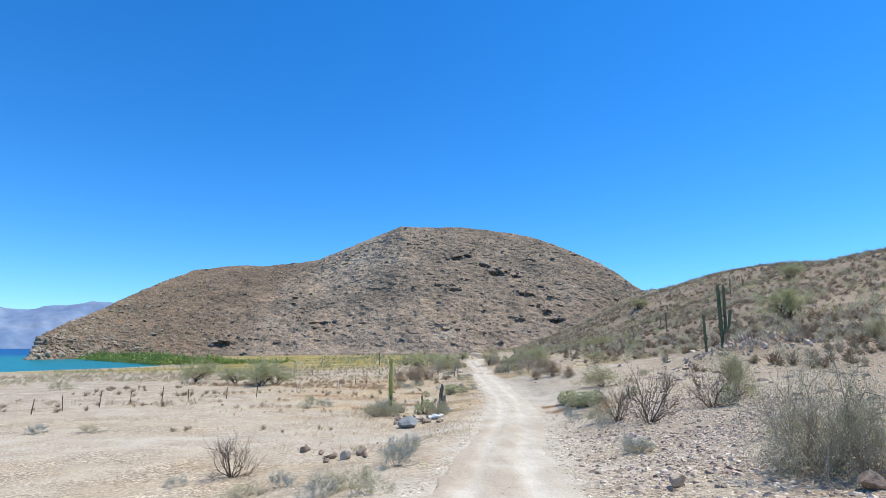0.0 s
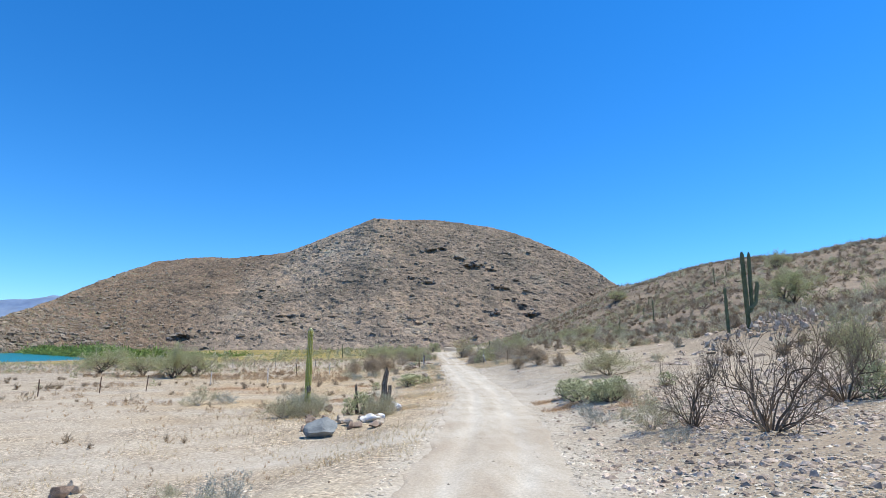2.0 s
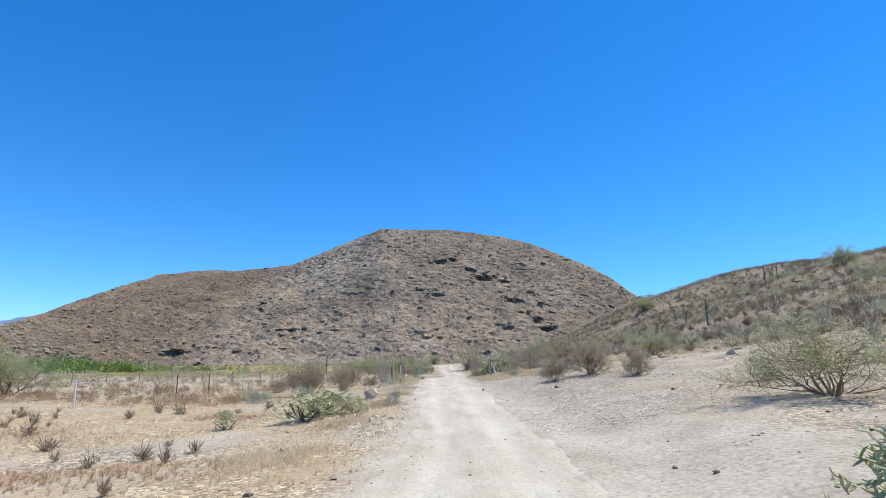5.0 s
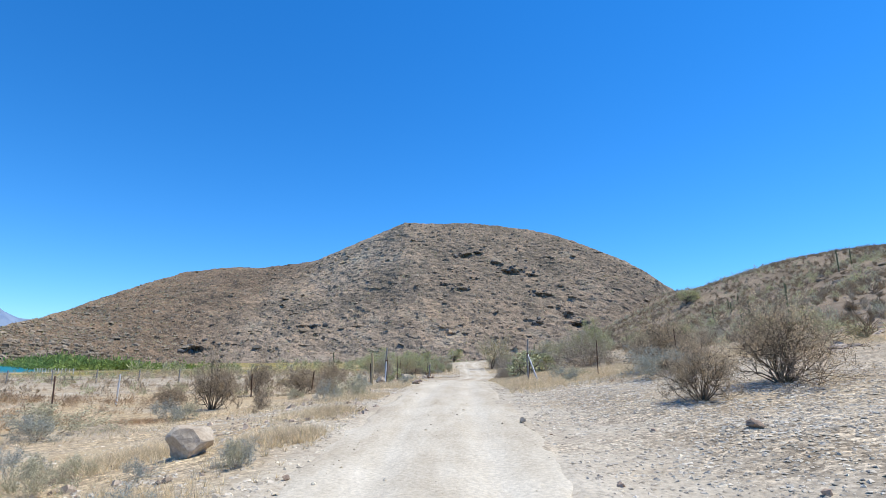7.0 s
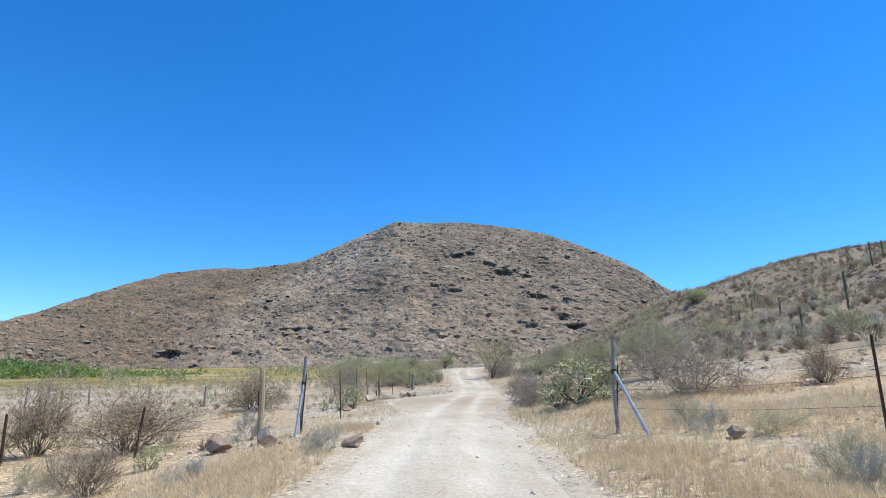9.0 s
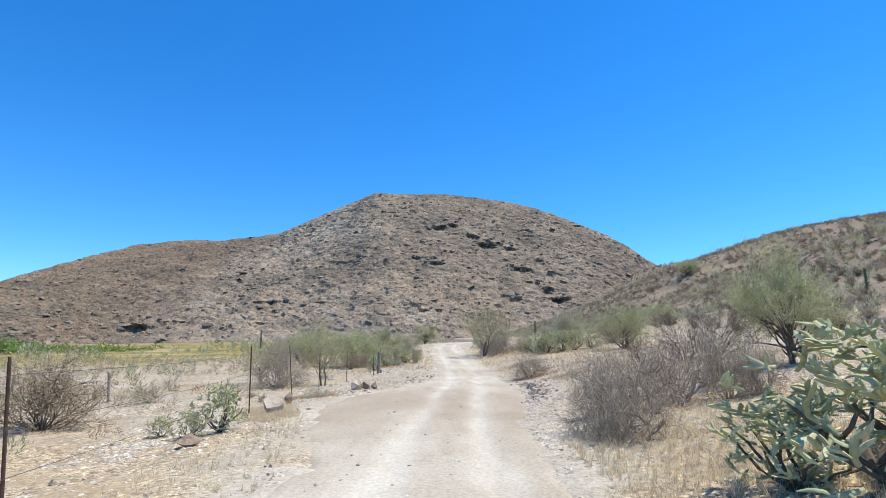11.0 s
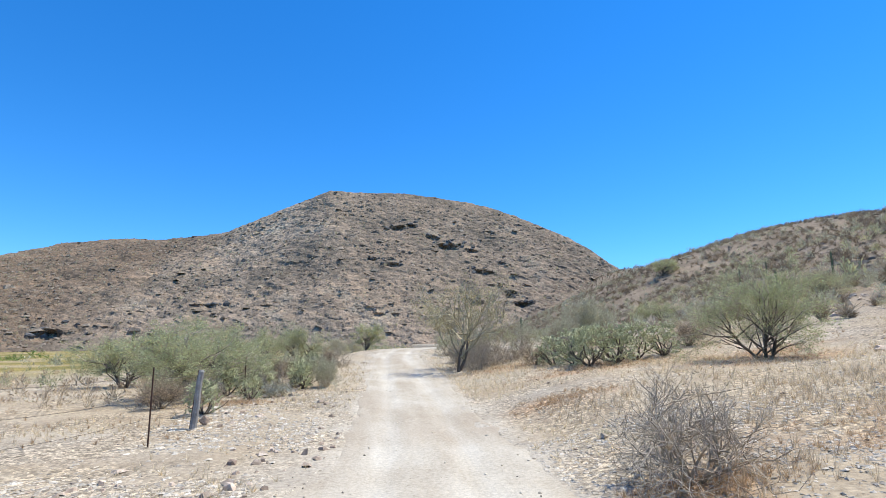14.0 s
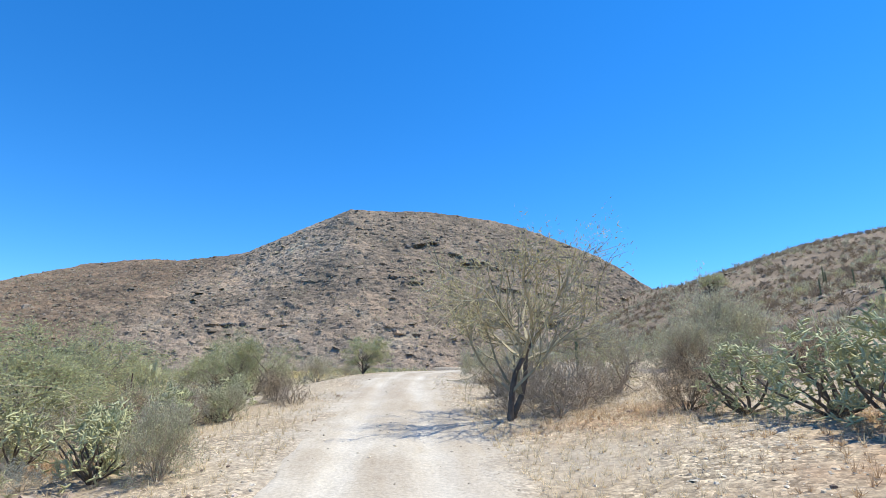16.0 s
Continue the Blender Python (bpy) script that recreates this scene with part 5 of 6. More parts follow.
for px, py, ph, pw, turn in ((0.6, 115.8, 2.6, 2.7, 150), (-3.2, 117.6, 2.4, 3.0, 260)):
    young = copy_thing(lone, pose(px, py, ground_at(px, py) - 0.03, 0, 0, turn) @ Matrix.Diagonal((pw, pw, ph, 1)))
    tagged(young, "young olive palo verde tree behind the fence", "tree", "young palo verde trees")
lone.matrix_basis = pose(11.46, 137.87, ground_at(11.46, 137.87) - 0.03, 0, 4, 40) @ Matrix.Diagonal((6.0, 6.0, 5.2, 1))
tagged(lone, "sparse yellow-green palo verde tree with leaning dark trunk", "tree")

# tall cacti
M_WOOL = material("pale_cactus_spines", [(0.5, 0.46, 0.2), (0.66, 0.61, 0.36)], 6, 0.9, 0.0, fine=0.2)
def stand(ob, x, y, label, turn=0.0, lean=0.0):
    ob.matrix_basis = pose(x, y, ground_at(x, y) - 0.05, lean, 0, turn)
    return tagged(ob, label, "cactus")


stand(tall_cactus(1, 7.7, 0.24, M_CACTUS_TALL, ((1.7, 0.25, 5.5, 0.5), (2.1, 0.05, 1.7, 0.95)), 12), 33.6, 63.7, "tall dark green cardon cactus with two upright arms")
stand(tall_cactus(2, 4.6, 0.17, M_CACTUS_TALL, (), 9), 31.7, 64.0, "slim single-stemmed dark cardon cactus near rocks")
stand(tall_cactus(3, 4.5, 0.17, M_CACTUS_YELLOW, (), 11, M_WOOL), -4.27, 42.3, "yellow-green ribbed column cactus with pale woolly tip", 0, 0.5)
HILL_CACTI = ((75.4, 181.6, 5.0), (49.5, 137, 2.8), (110.5, 199, 6.3), (90.7, 220.4, 3.4), (80.7, 210.2, 3.4), (84.4, 207, 3.3), (68.7, 185.2, 4.7), (59.4, 195, 1.9), (61.8, 145.2, 5.5), (119.5, 206, 4.9), (100, 232, 4.2), (22, 165, 3.2), (-21, 172, 4.2))
hill_cactus = tall_cactus(4, 1.0, 0.055, M_CACTUS_TALL, (), 8)
for hx, hy, hh in HILL_CACTI[1:]:
    o = copy_thing(hill_cactus, pose(hx, hy, ground_at(hx, hy) - 0.05) @ Matrix.Diagonal((1.4 + hh * 0.3, 1.4 + hh * 0.3, hh, 1)))
    tagged(o, "distant slim column cactus on the hillside", "cactus", "hillside cacti")
hill_cactus.matrix_basis = pose(75.4, 181.6, ground_at(75.4, 181.6) - 0.05) @ Matrix.Diagonal((2.9, 2.9, 5.0, 1))
tagged(hill_cactus, "distant slim column cactus on the hillside", "cactus", "hillside cacti")

# dead trunks by the column cactus
def dead_trunk(x, y, h, r, seed, lean):
    rng = random.Random(seed)
    ob = new("dead_cactus_stump")
    n = 10
    path = [Vector((0.018 * rng.gauss(0, 1) * h * k / n, 0.012 * rng.gauss(0, 1), -0.1 + (h + 0.1) * k / n)) for k in range(n + 1)]
    bole = part("trunk", raw_mesh("trunk", *ribbed_stem(path, lambda t: r * (1.25 - 0.55 * t), 7, 0.5), M_DEADWOOD), ob)
    if h > 1.5:
        side = [Vector((0.1, 0, h * 0.3)), Vector((r * 1.6, 0, h * 0.36)), Vector((r * 1.9, 0.02, h * 0.55)), Vector((r * 1.75, 0.03, h * 0.66))]
        part("stub", raw_mesh("stub", *ribbed_stem(side, lambda t: r * (0.8 - 0.3 * t), 6, 0.4), M_DEADWOOD), ob)
    for k in range(4):
        a = 1.6 * k + rng.random()
        foot = Vector((math.cos(a) * r * 0.45, math.sin(a) * r * 0.45, h * 0.86))
        line = [(foot, r * 0.34), (foot + Vector((0.02, 0, h * 0.1)), r * 0.27), (foot + Vector((0.03 * rng.gauss(0, 1), 0.02, h * rng.uniform(0.16, 0.3))), r * 0.07)]
        part("splinter", raw_mesh("splinter", *tubes([line], 5), M_DEADWOOD), bole, "jagged weathered splinter")
    ob.matrix_basis = pose(x, y, ground_at(x, y), 0, lean, rng.uniform(0, 90))
    return tagged(ob, "charred grey dead cactus trunk standing upright", "dead trunk")


dead_trunk(-0.4, 42.0, 2.15, 0.17, 1, 5)
dead_trunk(-1.75, 42.6, 1.35, 0.08, 2, -6)

# ---- stones ----
def place_stone(mesh, x, y, h, w, turn, label, sink=0.0):
    ob = new("stone", mesh)
    ob.matrix_basis = pose(x, y, ground_at(x, y) - sink, 0, 0, turn) @ Matrix.Diagonal((w, w * 0.85, h, 1))
    return tagged(ob, label, "stone")


brown = [stone_mesh("stone", 300 + k, M_DARKSTONE, 3, 0.32, 0.7, (0.19, 0.37)) for k in range(4)]
tan = [stone_mesh("stone", 310 + k, M_PALESTONE, 3, 0.3, 0.7, (0.2, 0.38)) for k in range(4)]
white = [stone_mesh("stone", 320 + k, M_WHITESTONE, 3, 0.3, 0.7, (0.26, 0.42)) for k in range(3)]
for k, (x, y, h, w) in enumerate(STONES_SOUTH + STONES_MIDDLE + STONES_NORTH):
    dark = k % 3 != 1
    place_stone((brown if dark else tan)[k % 4], x, y, h, w, k * 67, "dark brown angular stone beside the track" if dark else "tan weathered stone beside the track")
for k, (x, y, h, w) in enumerate(((0.08, 44.3, 0.5, 0.9), (-0.45, 44.0, 0.42, 0.9), (-0.05, 45.2, 0.48, 0.8), (-0.64, 39.2, 0.42, 0.85), (-0.31, 39.5, 0.36, 0.5), (-1.07, 39.2, 0.32, 0.65), (0.36, 44.0, 0.4, 0.5))):
    place_stone(white[k % 3], x, y, h, w, k * 50, "whitewashed marker stone beside the track")
place_stone(stone_mesh("stone", 331, M_GREYSLAB, 3, 0.2, 0.6, (0.2, 0.36)), -2.5, 36.7, 0.85, 1.5, 20, "large smooth blue-grey boulder with pale top")
place_stone(stone_mesh("stone", 337, M_PALESTONE, 4, 0.22, 0.8, (0.31, 0.43)), 2.15, 65.4, 0.55, 0.78, 35, "pale tan rounded boulder in dry grass")
ring = random.Random(8)
for k in range(16):
    place_stone((brown + tan)[k % 8], -3.9 + k * 0.27 + ring.gauss(0, 0.2), 38.6 + ring.gauss(0, 0.8), ring.uniform(0.2, 0.42), ring.uniform(0.3, 0.7), k * 41, "brown stone in a row by the turn-off")

# heap of grey rocks on the slope under the tall cactus
heap = new("rock_pile")
HX, HY = 36.2, 61.6
heap.location = (HX, HY, ground_at(HX, HY))
heap_meshes = [stone_mesh("rock", 340 + k, (M_SCREE, M_PALESTONE, M_SCREE)[k % 3], 2, 0.5, 0.8, (0.1, 0.3)) for k in range(9)]
for k in range(230):
    x, y = ring.gauss(0.0, 5.2), ring.gauss(0, 1.9)
    w = ring.uniform(0.25, 0.75) * (1.6 if ring.random() < 0.2 else 1)
    up = 1.5 * math.exp(-(x / 5.2) ** 2 - (y / 1.5) ** 2) * ring.random()
    o = part("rock", heap_meshes[k % 9], heap)
    o.matrix_basis = pose(x, y, ground_at(HX + x, HY + y) - heap.location.z + up - 0.08, ring.uniform(-25, 25), ring.uniform(-25, 25), ring.uniform(0, 360)) @ Matrix.Diagonal((w, w * 0.8, w * 0.75, 1))
tagged(heap, "heap of broken tan and reddish rocks on the slope", "rock pile")

# ---- fences ----
def fence(name, posts, mat, radius, label, wires=(0.35, 0.62, 0.9), seed=0, bend=0.0, whites=(), wire=None, thick=0.004):
    rng = random.Random(seed)
    ob = new(name)
    mesh = post_mesh("post", radius, mat, seed, 8, 0.9, bend)
    pale = post_mesh("post", radius * 1.25, M_POSTWHITE, seed + 1, 8, 0.9, bend)
    for k, (x, y, h) in enumerate(posts):
        p = part("post", pale if k in whites else mesh, ob, "chalky white post" if k in whites else "")
        p.matrix_basis = pose(x, y, ground_at(x, y), rng.gauss(0, 2.2), rng.gauss(0, 2.5), rng.uniform(0, 360)) @ Matrix.Diagonal((1, 1, h, 1))
    for f in wires:
        line = []
        for (x0, y0, h0), (x1, y1, h1) in zip(posts, posts[1:]):
            for s in range(6):
                t = s / 6
                x, y = x0 + (x1 - x0) * t, y0 + (y1 - y0) * t
                z = (ground_at(x0, y0) + h0 * f) * (1 - t) + (ground_at(x1, y1) + h1 * f) * t - 0.06 * math.sin(math.pi * t)
                line.append((Vector((x, y, z)), thick))
        line.append((Vector((posts[-1][0], posts[-1][1], ground_at(*posts[-1][:2]) + posts[-1][2] * f)), thick))
        part("wire", raw_mesh("wire", *tubes([line], 3), wire or M_WIRE), ob)
    return tagged(ob, label, "fence")


fence("field_fence", ((-38, 38.6, 1.25), (-35.2, 41.2, 1.25), (-33.1, 43.3, 1.2), (-32.2, 45.5, 1.3), (-30.6, 47.8, 1.4), (-29.4, 50.4, 1.25), (-27.4, 52.1, 1.6), (-25.6, 53.7, 1.2), (-22.8, 56.2, 1.2), (-20.5, 58.5, 1.25), (-17.7, 64.4, 1.2), (-13.4, 67.7, 1.45), (-12.9, 77.6, 1.5), (-11.7, 80.2, 1.4), (-9.7, 81.6, 1.45), (-5.4, 87, 1.3), (-2.0, 87.2, 1.3), (1.6, 86.3, 1.3)), M_POSTRUST, 0.036, "old wire fence on rusty brown posts across the flat", whites=(10, 11, 14), seed=3)
fence("marsh_fence", tuple((-44 + 3.1 * k, 96 + 1.1 * k, 1.2) for k in range(13)), M_POSTGREY, 0.06, "row of pale weathered posts along the salt flat", (0.5, 0.9), 4)
fence("shore_fence", tuple((-92 + 2.5 * k, 177 - 2.33 * k, 1.05) for k in range(13)), M_POSTWHITE, 0.07, "white painted rail fence at the water's edge", (0.92,), 7, wire=M_POSTWHITE, thick=0.03)
fence("roadside_fence", ((2.25, 87.7, 1.6), (2.41, 92.3, 1.75), (1.13, 102.75, 2.0), (0.95, 108.2, 2.1), (1.0, 112.9, 1.75), (1.5, 118.1, 1.7), (2.62, 121.9, 1.7), (2.62, 124.3, 1.5), (2.2, 131, 1.5), (1.2, 139, 1.5)), M_POSTRUST, 0.019, "barbed wire fence on thin steel posts along the track", seed=5)
fence("slope_fence", ((10.25, 85.4, 1.5), (12.75, 80.75, 1.6), (14.6, 76.5, 1.5)), M_POSTRUST, 0.022, "short wire fence on steel posts on the stony slope", seed=6)


def gate_post(x, y, h, foot, label):
    """A pipe upright with a slanting brace, from the old gateway."""
    ob = new("gate_post")
    z = ground_at(x, y)
    upright = part("upright", raw_mesh("upright", *tubes([[(Vector((0.02, 0, -0.2)), 0.045), (Vector((-0.03, 0, h * 0.45)), 0.045), (Vector((0.03, 0, h)), 0.042)]], 8), M_POSTGREY), ob)
    fz = ground_at(x + foot[0], y + foot[1]) - z
    part("brace", raw_mesh("brace", *tubes([[(Vector((foot[0], foot[1], fz - 0.1)), 0.04), (Vector((0, 0, h * 0.64)), 0.036)]], 8), M_PIPE), ob, "slanting galvanised pipe brace")
    part("band", raw_mesh("band", *tubes([[(Vector((0, 0, h * 0.6)), 0.06), (Vector((0, 0, h * 0.66)), 0.06)]], 8), M_POSTRUST), upright, "rusty clamp band")
    ob.location = (x, y, z)
    return tagged(ob, label, "gate post")


gate_post(10.2, 85.2, 2.15, (0.35, -1.15), "grey pipe gate post with slanting brace")
gate_post(2.2, 87.9, 2.1, (0.05, -0.75), "grey pipe gate post with brace among bushes")
wooden = new("gate_post", post_mesh("gate_post", 0.075, M_POSTWOOD, 9, 8, 0.8, 0.012))
wooden.matrix_basis = pose(1.7, 86.1, ground_at(1.7, 86.1), 1, -2, 20) @ Matrix.Diagonal((1, 1, 1.85, 1))
tagged(wooden, "yellowish weathered wooden gate post", "gate post")
corner = new("fence_post", post_mesh("fence_post", 0.09, M_POSTGREY, 12, 8, 0.85, 0.01))
corner.matrix_basis = pose(2.75, 124.2, ground_at(2.75, 124.2), 0, 3, 0) @ Matrix.Diagonal((1, 1, 1.5, 1))
tagged(corner, "thick grey weathered wooden fence post by cactus", "fence post")

M_CHALK = material("whitish_rubble", [(0.34, 0.29, 0.226), (0.49, 0.43, 0.35), (0.63, 0.573, 0.484)], 2.0, 0.92, 0.6, 18, fine=0.2, island=0.3, dist=0.01)
M_BLOCK = material("broken_brown_block", [(0.17, 0.142, 0.11), (0.245, 0.2, 0.152), (0.33, 0.268, 0.204)], 0.08, 0.95, 0.8, 1.5, fine=0.3, dist=0.3, island=0.28, spec=0.15)

# ---- what nobody could count ----
rs = np.random.RandomState(4)


def scatter_points(n, xlo, xhi, ylo, yhi, keep):
    """Random places beside the track: x is taken from the road's edge."""
    d, y = rs.uniform(xlo, xhi, n), rs.uniform(ylo, yhi, n)
    x = road_x(y) + d + np.sign(d) * road_half(y, d)
    ok = rs.uniform(0, 1, n) < keep(d, x, y)
    return x[ok], y[ok]


def field_of(name, base, xs, ys, sizes, mat, label, category, sink=0.0, **more):
    zs = land(xs, ys) + sink * sizes
    ob = joined_field(name, *base, np.column_stack([xs, ys, zs]), sizes, rs.uniform(0, 6.283, len(xs)), mat, seed=len(xs), **more)
    return tagged(ob, label, category, kind="stuff")


lump, chip = lump_base(), chip_base()
x, y = scatter_points(115000, -0.6, 13, 5, 165, lambda d, x, y: (1 - 0.9 * np.exp(-((y - 46) / 9) ** 2) * (d < 6.5)) * np.clip(1.1 - d / 13, 0.06, 1) * np.clip(0.4 + 1.7 * fbm(x / 4, y / 4, 3, 301) + 0.35 * (y < 78), 0.06, 1))
field_of("gravel", chip, x, y, 0.026 + 0.1 * rs.uniform(0, 1, len(x)) ** 3.5, M_STONE, "loose pale and grey rubble on the slope", "gravel", 0.05, squash=(0.3, 0.62), tilt=0.22)
x, y = scatter_points(80000, -10, 0.5, 10, 165, lambda d, x, y: np.clip(1.1 + d / 8, 0.05, 1) * np.clip(0.3 + 1.7 * fbm(x / 4, y / 4, 3, 305) + 0.5 * ((y > 90) & (y < 132)), 0.04, 1))
field_of("gravel", chip, x, y, 0.026 + 0.1 * rs.uniform(0, 1, len(x)) ** 3.5, M_STONE, "loose pale rubble along the verge", "gravel", 0.05, squash=(0.3, 0.62), tilt=0.22)
x, y = scatter_points(60000, -0.3, 15, 5, 42, lambda d, x, y: np.clip(0.5 + 1.2 * fbm(x / 3, y / 3, 3, 307), 0.1, 1))
field_of("gravel", chip, x, y, 0.03 + 0.14 * rs.uniform(0, 1, len(x)) ** 3, M_STONE, "dense grey and tan scree on the slope", "gravel", 0.05, squash=(0.3, 0.65), tilt=0.25)
x, y = scatter_points(30000, -5.0, 0.3, 97, 130, lambda d, x, y: np.clip(1.1 + d * 0 - 1.6 * (d > -0.7), 0, 1) * np.clip(0.55 + 1.5 * fbm(x / 2.5, y / 2.5, 3, 308), 0.08, 1))
field_of("gravel", chip, x, y, 0.03 + 0.13 * rs.uniform(0, 1, len(x)) ** 3.2, M_CHALK, "heaped whitish rubble between track and fence", "gravel", 0.08, squash=(0.3, 0.65), tilt=0.25)
shard = shard_base()
x, y = scatter_points(74000, 0.2, 11, 54, 82, lambda d, x, y: np.clip(0.4 + 0.22 * d, 0, 1) * np.clip(0.65 + 1.3 * fbm(x / 3, y / 2, 3, 319), 0.3, 1) * np.clip(1.3 - d / 11, 0, 1) * np.clip((84 - y) / 8, 0.1, 1))
field_of("gravel", chip, x, y, 0.026 + 0.09 * rs.uniform(0, 1, len(x)) ** 3, M_CHALK, "white and tan shards strewn over the verge", "gravel", 0.08, squash=(0.3, 0.65), tilt=0.25)
x, y = scatter_points(22000, -7, -0.2, 54, 80, lambda d, x, y: np.clip(0.5 + 1.5 * fbm(x / 2.5, y / 2.5, 3, 320), 0.05, 1) * np.clip(1.1 + d / 8, 0, 1))
field_of("gravel", chip, x, y, 0.026 + 0.1 * rs.uniform(0, 1, len(x)) ** 3, M_CHALK, "white shards along the grassy verge", "gravel", 0.08, squash=(0.3, 0.65), tilt=0.25)
x, y = scatter_points(48000, 0.6, 14, 4, 44, lambda d, x, y: np.clip(0.15 + 0.2 * d, 0, 1) * np.clip(0.5 + 1.4 * fbm(x / 2.5, y / 2.5, 3, 310), 0.12, 1) * np.clip((46 - y) / 14, 0, 1))
field_of("scree", shard, x, y, 0.04 + 0.2 * rs.uniform(0, 1, len(x)) ** 3.6, M_SCREE, "reddish brown angular scree on the slope", "scree", 0.08, squash=(0.35, 0.7), tilt=0.35)
x, y = scatter_points(5200, -5.5, -0.1, 40, 132, lambda d, x, y: np.clip(0.2 + 1.6 * fbm(x / 3, y / 3, 3, 312), 0.02, 1))
field_of("scree", shard, x, y, 0.05 + 0.2 * rs.uniform(0, 1, len(x)) ** 3.6, M_SCREE, "brown and grey stones along the verge", "scree", 0.1, squash=(0.5, 1.0), tilt=0.5)
x, y = scatter_points(68000, 0.0, 9, 95, 121, lambda d, x, y: np.clip(0.55 + 1.4 * fbm(x / 3, y / 2, 3, 309), 0.25, 1) * np.clip(1.2 - d / 10, 0, 1))
field_of("gravel", chip, x, y, 0.028 + 0.1 * rs.uniform(0, 1, len(x)) ** 3, M_CHALK, "whitish rubble over the dry ground by the track", "gravel", 0.08, squash=(0.3, 0.65), tilt=0.25)
x, y = scatter_points(520, -4, 13, 6, 160, lambda d, x, y: 0.6 + 0 * d)
field_of("dark_stones", lump, x, y, 0.05 + 0.13 * rs.uniform(0, 1, len(x)) ** 2.5, M_DARKSTONE, "scattered small dark basalt stones", "stones", 0.1)
ry = rs.uniform(6, 150, 2600)
rx = road_x(ry) + rs.uniform(-1, 1, 2600) * road_half(ry, 1)
rk = rs.uniform(0, 1, 2600) < 0.25 + 0.75 * (np.abs(rx - road_x(ry)) > 1.2) + 0.3 * (np.abs(rx - road_x(ry)) < 0.35)
rx, ry = rx[rk], ry[rk]
tagged(joined_field("road_pebbles", *lump, np.column_stack([rx, ry, track(rx, ry) + 0.005]), 0.018 + 0.06 * rs.uniform(0, 1, len(rx)) ** 4, rs.uniform(0, 6, len(rx)), M_STONE), "small loose pebbles on the dusty track", "pebbles", kind="stuff")
# crumbling bank where the track cuts the slope
by = rs.normal(109.4, 1.9, 900)
bx = road_x(by) + road_half(by, 1) + 0.25 + 0.25 * fbm(by / 1.5, by * 0, 2, 403) + rs.normal(0, 0.2, 900)
field_of("bank_stones", shard, bx, by, 0.04 + 0.13 * rs.uniform(0, 1, 900) ** 2.4, M_SCREE, "crumbling grey stones along the cut bank", "stones", 0.1)

tr = random.Random(6)
x, y = scatter_points(60000, 0.3, 22, 72, 150, lambda d, x, y: np.clip(0.25 + 2.2 * fbm(x / 5, y / 5, 3, 311), 0, 1))
field_of("dry_grass", tuft_base(tr, 10, 0.02, 0.8), x, y, rs.uniform(0.05, 0.2, len(x)), M_STRAW, "short straw-coloured dry grass", "grass", 0, squash=(0.7, 1.2), tilt=0.15)
x, y = scatter_points(11000, 0.5, 9, 76, 98, lambda d, x, y: np.clip(0.5 + 1.6 * fbm(x / 4, y / 4, 3, 313), 0, 1))
field_of("dry_grass", tuft_base(tr, 10, 0.02, 0.8), x, y, rs.uniform(0.08, 0.24, len(x)), M_STRAW, "dense straw-coloured dry grass by the gate", "grass", 0, squash=(0.7, 1.2), tilt=0.15)
x, y = scatter_points(42000, -14, -0.2, 28, 150, lambda d, x, y: np.clip(0.15 + 2.0 * fbm(x / 4, y / 4, 3, 315) + 0.35 * np.exp(-(d + 1.5) ** 2 / 2) * (y > 50), 0, 1))
field_of("dry_grass", tuft_base(tr, 10, 0.02, 0.8), x, y, rs.uniform(0.05, 0.2, len(x)), M_STRAW, "short straw-coloured dry grass", "grass", 0, squash=(0.7, 1.2), tilt=0.15)
x, y = scatter_points(9000, 1.5, 12, 104, 124, lambda d, x, y: np.clip(0.3 + 2.0 * fbm(x / 2.5, y / 2.5, 3, 317), 0, 1))
field_of("dry_grass", tuft_base(tr, 9, 0.016, 0.5), x, y, rs.uniform(0.08, 0.34, len(x)) ** 1.15, M_LEAF_DRY, "upright dead stalks on the rubble", "grass", 0, squash=(0.8, 1.4), tilt=0.15)
x, y = scatter_points(12000, -26, 18, 26, 145, lambda d, x, y: (np.abs(d) > 2) * np.clip(-0.35 + 3.0 * fbm(x / 7, y / 5, 3, 321), 0, 1))
field_of("russet_herb", tuft_base(tr, 14, 0.02, 0.9), x, y, rs.uniform(0.06, 0.22, len(x)), M_RUST_GRASS, "low russet dead herbs", "herbs", 0, squash=(0.7, 1.1), tilt=0.15)

pk = rs.randint(0, len(PATCHES), 8000)
pp = np.array(PATCHES)[pk]
x, y = pp[:, 0] + pp[:, 2] * 0.6 * rs.normal(0, 1, 8000), pp[:, 1] + pp[:, 2] * 0.38 * rs.normal(0, 1, 8000)
ok = np.abs(x - road_x(y)) > road_half(y, x - road_x(y)) + 0.4
x, y = x[ok], y[ok]
field_of("russet_herb", tuft_base(tr, 14, 0.02, 0.9), x, y, rs.uniform(0.05, 0.2, len(x)), M_RUST_GRASS, "dry russet litter under the bushes", "herbs", 0, squash=(0.6, 1.1), tilt=0.2)

